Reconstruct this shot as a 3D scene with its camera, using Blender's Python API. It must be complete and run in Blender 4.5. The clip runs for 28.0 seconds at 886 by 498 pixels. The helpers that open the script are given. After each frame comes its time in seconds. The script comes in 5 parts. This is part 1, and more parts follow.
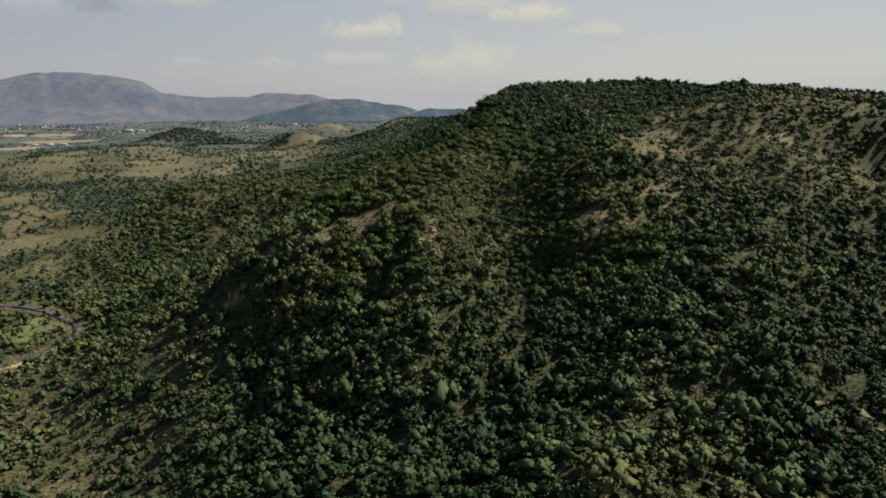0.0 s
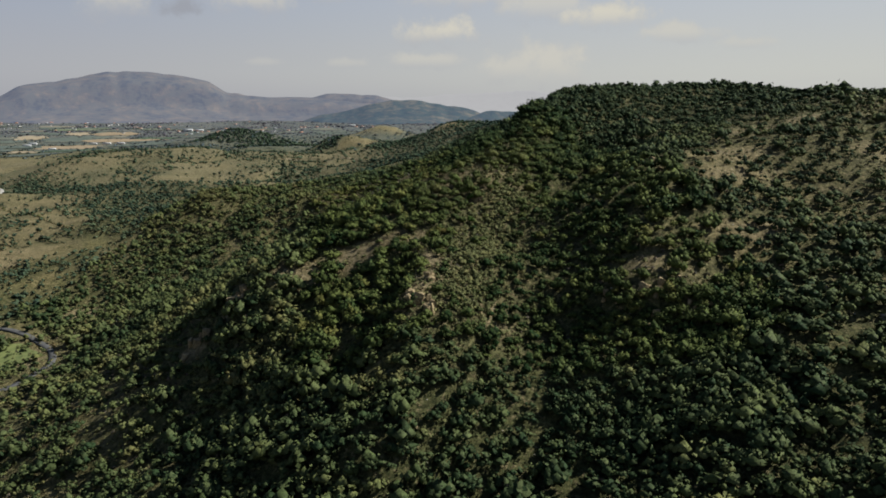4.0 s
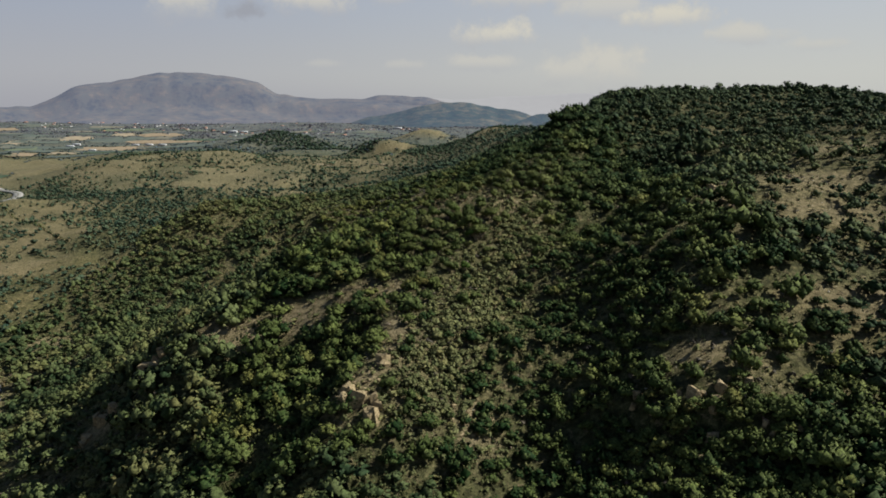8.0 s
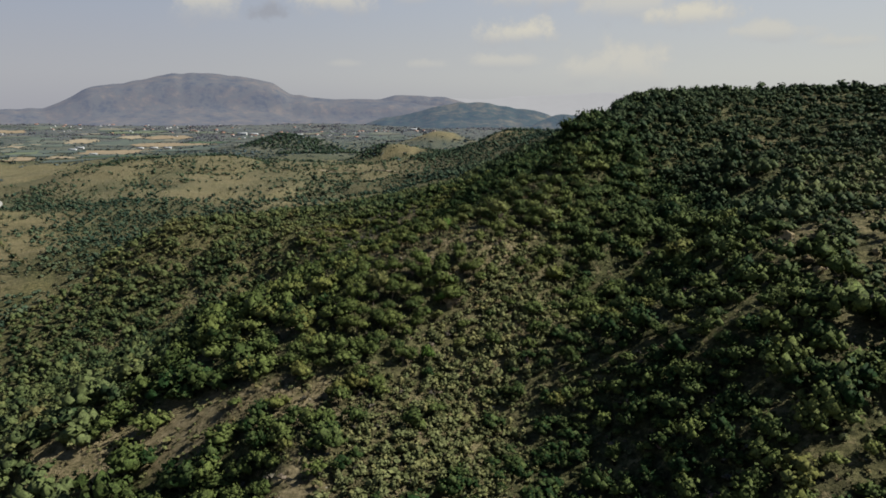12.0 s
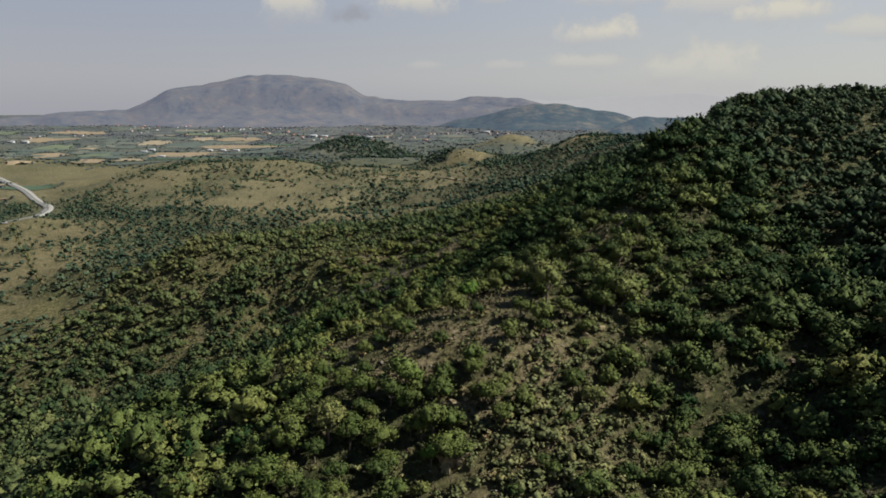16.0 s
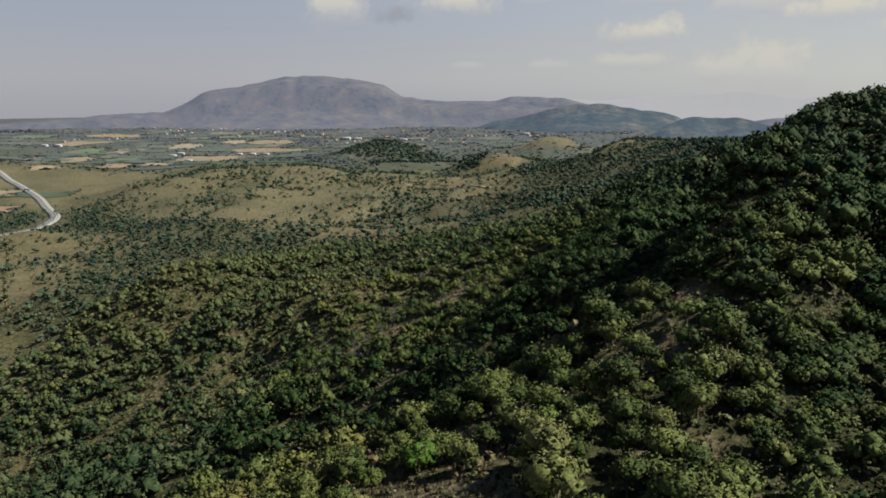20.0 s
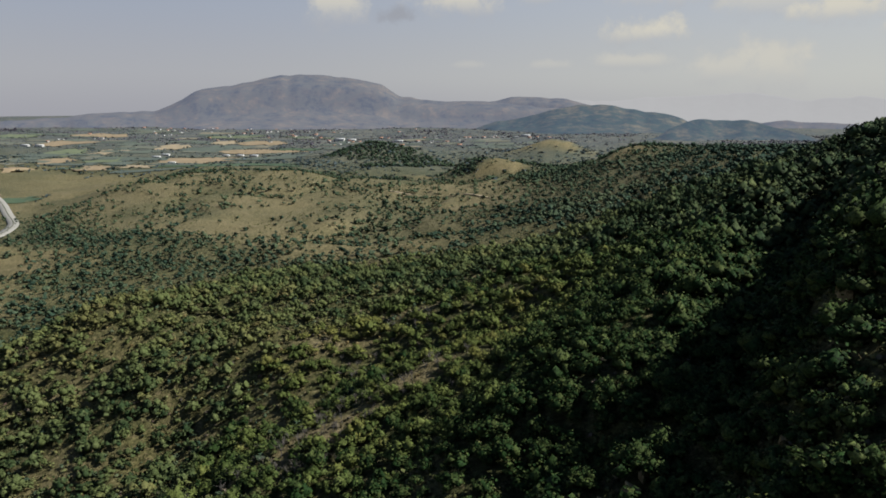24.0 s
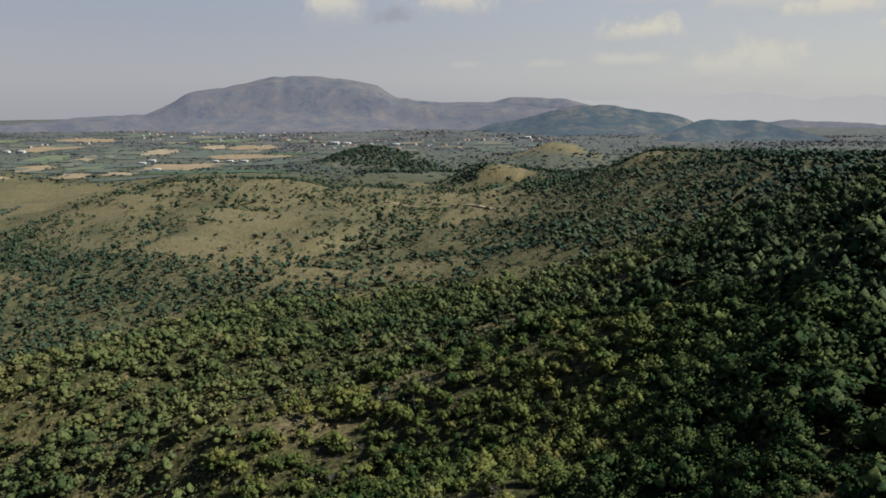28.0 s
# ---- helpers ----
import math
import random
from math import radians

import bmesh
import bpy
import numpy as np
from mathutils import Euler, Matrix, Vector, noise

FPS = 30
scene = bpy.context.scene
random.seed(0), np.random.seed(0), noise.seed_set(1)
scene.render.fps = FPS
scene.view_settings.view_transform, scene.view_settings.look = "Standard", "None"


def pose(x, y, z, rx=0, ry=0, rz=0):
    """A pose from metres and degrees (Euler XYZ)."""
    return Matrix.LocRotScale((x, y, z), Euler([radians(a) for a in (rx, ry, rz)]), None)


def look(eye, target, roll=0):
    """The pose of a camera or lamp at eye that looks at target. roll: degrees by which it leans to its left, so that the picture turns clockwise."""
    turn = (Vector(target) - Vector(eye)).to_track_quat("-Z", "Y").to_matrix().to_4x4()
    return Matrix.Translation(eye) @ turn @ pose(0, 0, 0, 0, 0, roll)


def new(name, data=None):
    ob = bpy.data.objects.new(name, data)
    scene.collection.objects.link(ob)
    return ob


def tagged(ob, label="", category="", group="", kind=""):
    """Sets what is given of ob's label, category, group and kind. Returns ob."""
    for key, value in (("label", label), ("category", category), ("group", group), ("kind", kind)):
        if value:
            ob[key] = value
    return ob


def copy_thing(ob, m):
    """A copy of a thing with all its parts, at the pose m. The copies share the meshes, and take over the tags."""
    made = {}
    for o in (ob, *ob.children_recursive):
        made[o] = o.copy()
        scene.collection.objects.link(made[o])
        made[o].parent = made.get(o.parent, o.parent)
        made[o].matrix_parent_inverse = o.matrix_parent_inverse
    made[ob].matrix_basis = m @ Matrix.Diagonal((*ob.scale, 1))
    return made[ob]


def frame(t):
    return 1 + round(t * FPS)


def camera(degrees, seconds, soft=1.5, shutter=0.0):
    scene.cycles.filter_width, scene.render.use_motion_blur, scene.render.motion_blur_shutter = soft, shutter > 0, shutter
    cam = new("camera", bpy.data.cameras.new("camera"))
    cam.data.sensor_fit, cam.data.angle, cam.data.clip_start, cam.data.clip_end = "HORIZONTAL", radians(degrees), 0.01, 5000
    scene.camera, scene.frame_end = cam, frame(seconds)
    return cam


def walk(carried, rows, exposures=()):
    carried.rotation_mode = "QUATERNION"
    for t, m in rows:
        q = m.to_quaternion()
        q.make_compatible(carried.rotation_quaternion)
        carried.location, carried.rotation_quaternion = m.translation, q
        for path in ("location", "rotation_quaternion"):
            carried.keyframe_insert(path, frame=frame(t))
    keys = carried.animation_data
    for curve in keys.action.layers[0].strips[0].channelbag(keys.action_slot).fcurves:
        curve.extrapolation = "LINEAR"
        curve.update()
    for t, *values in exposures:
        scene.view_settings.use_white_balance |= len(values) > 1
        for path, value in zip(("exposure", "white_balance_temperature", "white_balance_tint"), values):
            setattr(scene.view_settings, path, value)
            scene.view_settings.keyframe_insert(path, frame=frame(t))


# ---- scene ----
cam = camera(64.0, 28.0, 1.75)
# seconds, eye, target, roll
PATH = [
    (0, (3.352, -1.25, 197.131), (3.29, 0.71, 196.736), -0.6),
    (0.5, (6.937, 9.37, 197.219), (6.849, 11.329, 196.825), -0.5),
    (1, (10.347, 20.77, 197.595), (10.234, 22.727, 197.198), -0.6),
    (1.5, (13.14, 32.221, 197.81), (13.004, 34.177, 197.414), -0.5),
    (2, (16.307, 43.427, 198.22), (16.146, 45.381, 197.824), -0.5),
    (2.5, (19.548, 54.383, 198.458), (19.364, 56.335, 198.064), -0.3),
    (3, (21.906, 65.158, 198.786), (21.701, 67.109, 198.394), -0.2),
    (3.5, (23.74, 75.936, 199.516), (23.516, 77.885, 199.124), -0.1),
    (5.5, (32.414, 121.509, 200.625), (32.103, 123.447, 200.241), -0.1),
    (6, (34.596, 132.308, 201.218), (34.264, 134.243, 200.833), -0.1),
    (6.5, (36.392, 143.091, 201.531), (36.045, 145.023, 201.147), -0.1),
    (7, (38.427, 154.199, 202.261), (38.061, 156.127, 201.876), -0.0),
    (7.5, (39.498, 165.298, 202.556), (39.119, 167.223, 202.171), 0.2),
    (8, (39.998, 176.239, 203.157), (39.606, 178.161, 202.771), 0.3),
    (8.5, (40.414, 187.319, 203.603), (40.013, 189.239, 203.216), 0.3),
    (9, (40.798, 198.195, 204.216), (40.39, 200.114, 203.827), 0.3),
    (9.5, (41.051, 209.173, 204.66), (40.635, 211.091, 204.272), 0.3),
    (10, (40.903, 220.139, 205.229), (40.482, 222.055, 204.84), 0.2),
    (10.5, (40.852, 231.219, 205.786), (40.427, 233.134, 205.398), 0.2),
    (11, (40.577, 242.108, 206.256), (40.146, 244.022, 205.867), 0.2),
    (11.5, (40.389, 252.853, 206.802), (39.949, 254.765, 206.413), 0.2),
    (12, (40.062, 263.72, 207.39), (39.612, 265.63, 207.002), 0.1),
    (12.5, (39.832, 274.998, 207.84), (39.368, 276.904, 207.453), 0.1),
    (14.5, (35.527, 321.838, 208.954), (34.956, 323.714, 208.564), 0.1),
    (15, (34.554, 332.682, 209.33), (33.955, 334.55, 208.94), -0.1),
    (15.5, (33.563, 343.104, 209.726), (32.935, 344.963, 209.338), 0.1),
    (16, (32.32, 353.885, 209.974), (31.666, 355.736, 209.588), 0.1),
    (16.5, (30.826, 365.033, 210.097), (30.146, 366.874, 209.712), 0.2),
    (17, (29.177, 375.937, 210.249), (28.471, 377.768, 209.866), 0.2),
    (17.5, (27.532, 386.581, 210.379), (26.799, 388.402, 209.997), 0.3),
    (18, (25.665, 397.562, 210.474), (24.908, 399.373, 210.093), 0.2),
    (18.5, (23.816, 408.041, 210.822), (23.05, 409.849, 210.441), 0.2),
    (19, (21.986, 417.742, 211.414), (21.222, 419.551, 211.033), 0.1),
    (19.5, (20.452, 427.815, 212.032), (19.688, 429.623, 211.649), -0.1),
    (20, (19.072, 438.401, 212.609), (18.308, 440.209, 212.224), -0.2),
    (20.5, (18.114, 449.112, 213.065), (17.35, 450.92, 212.68), -0.2),
    (21, (17.46, 459.961, 213.411), (16.695, 461.768, 213.025), -0.2),
    (21.5, (16.031, 470.421, 213.831), (15.267, 472.227, 213.441), -0.1),
    (23.5, (2.743, 504.642, 214.872), (1.978, 506.449, 214.486), 0.2),
    (24, (-1.56, 513.436, 215.613), (-2.324, 515.243, 215.227), 0.1),
    (24.5, (-5.825, 521.951, 216.097), (-6.587, 523.759, 215.71), 0.1),
    (25, (-10.021, 530.679, 216.483), (-10.783, 532.488, 216.097), 0.1),
    (25.5, (-14.084, 539.246, 216.964), (-14.846, 541.054, 216.577), 0.0),
    (26, (-18.298, 547.544, 217.434), (-19.059, 549.353, 217.046), -0.0),
    (26.5, (-22.011, 555.802, 217.754), (-22.772, 557.611, 217.365), -0.1),
    (27, (-26.189, 564.2, 218.288), (-26.947, 566.009, 217.898), -0.2),
    (27.5, (-29.938, 573.332, 218.506), (-30.696, 575.141, 218.117), -0.3),
    (28, (-33.551, 581.882, 219.026), (-34.31, 583.692, 218.641), -0.3),
]
walk(cam, [(t, look(eye, target, roll)) for t, eye, target, roll in PATH], [(0.0, 0.6, 6280.0, 10.0)])

# ================= world, sun =================
SUN_AZ, SUN_EL = 20.0, 44.0     # degrees from +x towards +y, and above the horizon
world = bpy.data.worlds.new("sky")
scene.world = world
world.use_nodes = True
wn, wl = world.node_tree.nodes, world.node_tree.links
wn.clear()


STRENGTH, DIM = 0.052, 0.66
sky = wn.new("ShaderNodeTexSky")
sky.sky_type, sky.sun_disc = "NISHITA", False
sky.sun_elevation, sky.sun_rotation = radians(SUN_EL), radians(90 - SUN_AZ)
sky.altitude, sky.air_density, sky.dust_density, sky.ozone_density = 1200, 1.0, 0.6, 1.6
bg = wn.new("ShaderNodeBackground")
bg.inputs["Strength"].default_value = STRENGTH
out = wn.new("ShaderNodeOutputWorld")


def wmath(op, a, b=None, c=None):
    n = wn.new("ShaderNodeMath")
    n.operation = op
    for sock, v in zip(n.inputs, (a, b, c)):
        if v is None:
            continue
        if isinstance(v, (int, float)):
            sock.default_value = v
        else:
            wl.new(v, sock)
    return n.outputs[0]


def wrange(v, lo, hi, to0=0.0, to1=1.0):
    n = wn.new("ShaderNodeMapRange")
    n.interpolation_type = "SMOOTHSTEP"
    wl.new(v, n.inputs["Value"])
    for k, x in zip(("From Min", "From Max", "To Min", "To Max"), (lo, hi, to0, to1)):
        n.inputs[k].default_value = x
    return n.outputs[0]


def wmix(f, a, b):
    n = wn.new("ShaderNodeMix")
    n.data_type = "RGBA"
    for sock, v in ((n.inputs[0], f), (n.inputs[6], a), (n.inputs[7], b)):
        if isinstance(v, tuple):
            sock.default_value = tuple(x * DIM / STRENGTH for x in v) + (1,)
        elif isinstance(v, float):
            sock.default_value = v
        else:
            wl.new(v, sock)
    return n.outputs[2]


way = wn.new("ShaderNodeTexCoord").outputs["Generated"]
sep = wn.new("ShaderNodeSeparateXYZ")
wl.new(way, sep.inputs[0])
az = wmath("MULTIPLY", wmath("ARCTAN2", sep.outputs[0], sep.outputs[1]), 57.2958)
el = wmath("MULTIPLY", wmath("ARCSINE", sep.outputs[2]), 57.2958)
# hazy air: grey over the plain, paler and warmer towards the sun, bluer higher up
air = wmix(wrange(az, -50.0, 25.0), (0.41, 0.41, 0.422), (0.57, 0.565, 0.51))
high = wmix(wrange(az, -50.0, 25.0), (0.345, 0.382, 0.455), (0.50, 0.53, 0.56))
air = wmix(wrange(el, 1.5, 9.5), air, high)
low = wmix(wrange(az, -40.0, 25.0), (0.36, 0.355, 0.378), (0.50, 0.49, 0.47))
air = wmix(wrange(el, -1.0, 3.0), low, air)
# cumulus clouds: azimuth, elevation, half width, half height, strength
CLOUDS = [(-31.4, 7.9, 2.6, 1.9, 0.85), (-21.4, 8.3, 4.2, 1.7, 1.0), (-16.0, 8.8, 2.2, 1.3, 0.6), (-7.4, 5.8, 3.6, 1.35, 1.0), (-5.6, 8.7, 6.6, 1.7, 0.9), (1.0, 7.6, 4.2, 1.4, 0.6),
          (5.2, 6.8, 3.4, 1.4, 1.0), (-8.3, 3.6, 3.6, 0.7, 0.5), (-1.8, 3.0, 3.4, 1.3, 0.55), (1.2, 3.2, 3.4, 2.1, 0.65), (10.6, 5.4, 3.0, 0.9, 0.6), (15.6, 4.6, 2.0, 0.6, 0.4), (-14.5, 3.4, 2.0, 0.5, 0.3), (-21.0, 3.4, 1.7, 0.45, 0.25)]
puff = wn.new("ShaderNodeTexNoise")
puff.inputs["Scale"].default_value, puff.inputs["Detail"].default_value, puff.inputs["Roughness"].default_value = 30.0, 8.0, 0.62
wl.new(way, puff.inputs["Vector"])
rough = wmath("MULTIPLY", wmath("SUBTRACT", puff.outputs["Fac"], 0.5), 2.6)
cloud, crown_lit = None, None
for ca_, ce_, cw, ch, cs in CLOUDS:
    u, v = wmath("DIVIDE", wmath("SUBTRACT", az, ca_), cw), wmath("DIVIDE", wmath("SUBTRACT", el, ce_), ch)
    d = wmath("SQRT", wmath("ADD", wmath("MULTIPLY", u, u), wmath("MULTIPLY", v, v)))
    one = wmath("MULTIPLY", wrange(wmath("ADD", d, rough), 1.15, 0.25), cs)
    lit = wmath("MULTIPLY", one, wrange(v, -0.9, 0.3))
    cloud = one if cloud is None else wmath("MAXIMUM", cloud, one)
    crown_lit = lit if crown_lit is None else wmath("MAXIMUM", crown_lit, lit)
air = wmix(wmath("MULTIPLY", cloud, 0.5), air, (0.44, 0.435, 0.44))
u, v = wmath("DIVIDE", wmath("SUBTRACT", az, -26.4), 2.0), wmath("DIVIDE", wmath("SUBTRACT", el, 7.2), 0.75)
d = wmath("SQRT", wmath("ADD", wmath("MULTIPLY", u, u), wmath("MULTIPLY", v, v)))
air = wmix(wmath("MULTIPLY", wrange(wmath("ADD", d, rough), 1.1, 0.2), 0.75), air, (0.33, 0.335, 0.36))
air = wmix(crown_lit, air, (0.66, 0.62, 0.52))
total = wmix(wrange(el, 9.5, 18.0, 1.0, 0.0), sky.outputs[0], air)
wl.new(total, bg.inputs["Color"])
wl.new(bg.outputs[0], out.inputs["Surface"])
sun = new("sun", bpy.data.lights.new("sun", "SUN"))
sun.data.energy, sun.data.angle, sun.data.color = 5.0, radians(0.55), (1.0, 0.975, 0.89)
ca, sa, ce, se = math.cos(radians(SUN_AZ)), math.sin(radians(SUN_AZ)), math.cos(radians(SUN_EL)), math.sin(radians(SUN_EL))
sun.matrix_world = look((0, 0, 900), (-ca * ce, -sa * ce, 900 - se))


# ================= materials =================
def material(name, rough=0.9, spec=0.2):
    m = bpy.data.materials.new(name)
    m.use_nodes = True
    b = m.node_tree.nodes["Principled BSDF"]
    b.inputs["Roughness"].default_value = rough
    b.inputs["Specular IOR Level"].default_value = spec
    return m, m.node_tree.nodes, m.node_tree.links, b


def noise_node(nodes, links, scale, detail=6.0, rough=0.6, vec=None):
    n = nodes.new("ShaderNodeTexNoise")
    n.inputs["Scale"].default_value, n.inputs["Detail"].default_value, n.inputs["Roughness"].default_value = scale, detail, rough
    if vec is not None:
        links.new(vec, n.inputs["Vector"])
    return n.outputs["Fac"]


def ramp(nodes, links, fac, stops):
    r = nodes.new("ShaderNodeValToRGB")
    e = r.color_ramp.elements
    e[0].position, e[0].color = stops[0][0], (*stops[0][1], 1)
    e[1].position, e[1].color = stops[-1][0], (*stops[-1][1], 1)
    for p, c in stops[1:-1]:
        k = e.new(p)
        k.color = (*c, 1)
    links.new(fac, r.inputs["Fac"])
    return r.outputs["Color"]


def mix(nodes, links, fac, a, b):
    m = nodes.new("ShaderNodeMix")
    m.data_type = "RGBA"
    for sock, v in ((m.inputs[0], fac), (m.inputs[6], a), (m.inputs[7], b)):
        if hasattr(v, "is_linked"):
            links.new(v, sock)
        else:
            sock.default_value = v if isinstance(v, float) else (*v, 1)
    return m.outputs[2]


def attr(nodes, name):
    a = nodes.new("ShaderNodeAttribute")
    a.attribute_name = name
    return a


def bump(nodes, links, bsdf, height, strength, dist):
    b = nodes.new("ShaderNodeBump")
    b.inputs["Strength"].default_value, b.inputs["Distance"].default_value = strength, dist
    links.new(height, b.inputs["Height"])
    links.new(b.outputs[0], bsdf.inputs["Normal"])


def ground_material():
    m, n, l, b = material("hillside_ground", 0.95, 0.1)
    pos = n.new("ShaderNodeNewGeometry").outputs["Position"]
    grit, fine, mid = noise_node(n, l, 3.0, 6, 0.75, pos), noise_node(n, l, 0.5, 8, 0.7, pos), noise_node(n, l, 0.06, 6, 0.6, pos)
    dry = ramp(n, l, fine, [(0.41, (0.054, 0.047, 0.018)), (0.5, (0.145, 0.118, 0.05)), (0.59, (0.245, 0.195, 0.092))])
    green = ramp(n, l, fine, [(0.41, (0.012, 0.018, 0.006)), (0.6, (0.085, 0.09, 0.034))])
    soil = ramp(n, l, grit, [(0.38, (0.095, 0.078, 0.038)), (0.62, (0.225, 0.182, 0.095))])
    a = mix(n, l, ramp(n, l, mid, [(0.48, (0, 0, 0)), (0.62, (1, 1, 1))]), dry, soil)
    wide = noise_node(n, l, 0.02, 7, 0.7, pos)
    a = mix(n, l, ramp(n, l, wide, [(0.46, (0, 0, 0)), (0.62, (0.5, 0.5, 0.5))]), a, ramp(n, l, fine, [(0.41, (0.04, 0.042, 0.018)), (0.59, (0.19, 0.165, 0.078))]))
    c = mix(n, l, attr(n, "lush").outputs["Fac"], a, green)
    # haze of distance painted into the ground: cooler plain, bluer far off
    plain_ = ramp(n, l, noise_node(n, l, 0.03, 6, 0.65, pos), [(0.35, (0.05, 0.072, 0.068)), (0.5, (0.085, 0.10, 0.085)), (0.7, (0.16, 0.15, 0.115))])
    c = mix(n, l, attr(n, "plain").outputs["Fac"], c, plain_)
    haze_tint = ramp(n, l, noise_node(n, l, 0.014, 8, 0.72, pos), [(0.38, (0.054, 0.069, 0.082)), (0.5, (0.08, 0.093, 0.102)), (0.64, (0.134, 0.131, 0.122))])
    c = mix(n, l, attr(n, "far_haze").outputs["Fac"], c, haze_tint)
    straw = ramp(n, l, noise_node(n, l, 0.35, 8, 0.78, pos), [(0.38, (0.128, 0.104, 0.053)), (0.5, (0.22, 0.173, 0.095)), (0.62, (0.32, 0.253, 0.148))])
    c = mix(n, l, attr(n, "straw").outputs["Fac"], c, straw)
    blades, clumps = noise_node(n, l, 1.3, 7, 0.78, pos), noise_node(n, l, 0.42, 9, 0.8, pos)
    c = mix(n, l, ramp(n, l, clumps, [(0.42, (0.6, 0.6, 0.6)), (0.49, (0, 0, 0))]), c, (0.06, 0.056, 0.021))
    c = mix(n, l, ramp(n, l, clumps, [(0.54, (0, 0, 0)), (0.62, (0.6, 0.6, 0.6))]), c, (0.27, 0.208, 0.115))
    c = mix(n, l, ramp(n, l, blades, [(0.4, (0.55, 0.55, 0.55)), (0.5, (0, 0, 0))]), c, (0.03, 0.031, 0.012))
    speck = mix(n, l, ramp(n, l, grit, [(0.68, (0, 0, 0)), (0.74, (0.7, 0.7, 0.7))]), c, (0.24, 0.2, 0.15))
    l.new(speck, b.inputs["Base Color"])
    bump(n, l, b, clumps, 1.0, 1.2)
    return m


def leafy(n, l, colour, grain, deep=0.34):
    """Single leaves and the shade in their gaps, painted as a fine dark-and-light grain."""
    pos = n.new("ShaderNodeNewGeometry").outputs["Position"]
    g = ramp(n, l, noise_node(n, l, grain, 3, 0.7, pos), [(0.38, (deep,) * 3), (0.5, (0.93, 0.93, 0.93)), (0.63, (1.76 - 0.9 * deep, 1.76 - 0.9 * deep, 1.66 - 0.9 * deep))])
    m = n.new("ShaderNodeMix")
    m.data_type, m.blend_type = "RGBA", "MULTIPLY"
    m.inputs[0].default_value = 1.0
    l.new(colour, m.inputs[6])
    l.new(g, m.inputs[7])
    return m.outputs[2]


def rounded(n, l, b):
    """Leaf tufts shaded along the swell of their crown."""
    t = n.new("ShaderNodeVectorTransform")
    t.vector_type, t.convert_from, t.convert_to = "NORMAL", "OBJECT", "WORLD"
    l.new(attr(n, "swell").outputs["Vector"], t.inputs[0])
    l.new(t.outputs[0], b.inputs["Normal"])


def leaf_material(name, dark, light, tip, grain=2.6, deep=0.34):
    m, n, l, b = material(name, 0.75, 0.06)
    rounded(n, l, b)
    isl = n.new("ShaderNodeNewGeometry").outputs["Random Per Island"]
    tint = attr(n, "tint").outputs["Fac"]
    yellow, brown = (light[0] * 1.34, light[1] * 1.15, light[2] * 1.15), (light[0] * 1.25, light[1] * 0.88, light[2] * 1.0)
    a = ramp(n, l, tint, [(0.0, dark), (0.62, light), (0.86, yellow), (0.97, brown)])
    c = mix(n, l, ramp(n, l, isl, [(0.35, (0, 0, 0)), (1.0, (0.5, 0.5, 0.5))]), a, tip)
    l.new(leafy(n, l, c, grain, deep), b.inputs["Base Color"])
    return m


def plain(name, stops, scale=2.0, rough=0.9, b_dist=0.05, spec=0.2):
    m, n, l, b = material(name, rough, spec)
    pos = n.new("ShaderNodeNewGeometry").outputs["Position"]
    f = noise_node(n, l, scale, 8, 0.65, pos)
    l.new(ramp(n, l, f, stops), b.inputs["Base Color"])
    bump(n, l, b, f, 0.5, b_dist)
    return m


GROUND = ground_material()
LEAF = leaf_material("foliage", (0.014, 0.032, 0.009), (0.086, 0.104, 0.028), (0.11, 0.128, 0.042))
# bluer greens for valley, plain and slope trees stand in for haze
LEAF_FAR = leaf_material("hazed_valley_foliage", (0.022, 0.043, 0.029), (0.063, 0.087, 0.047), (0.08, 0.102, 0.06), 1.1, 0.5)
LEAF_PLAIN = leaf_material("hazed_plain_foliage", (0.036, 0.058, 0.054), (0.08, 0.098, 0.115), (0.09, 0.11, 0.115), 0.3)
LEAF_SLOPE = leaf_material("slope_foliage", (0.022, 0.039, 0.016), (0.082, 0.099, 0.035), (0.103, 0.118, 0.049), 1.9, 0.5)
SCRUB = leaf_material("dry_scrub", (0.055, 0.064, 0.024), (0.122, 0.128, 0.05), (0.155, 0.158, 0.074), 2.6, 0.45)
LEAFLESS = leaf_material("leafless_twigs", (0.045, 0.04, 0.03), (0.105, 0.09, 0.066), (0.14, 0.12, 0.092), 3.0)
STRAW = leaf_material("dry_grass", (0.14, 0.13, 0.058), (0.23, 0.205, 0.10), (0.3, 0.265, 0.15), 5.0)
BARK = plain("bark", [(0.3, (0.07, 0.05, 0.035)), (0.7, (0.16, 0.125, 0.09))], 3.0)

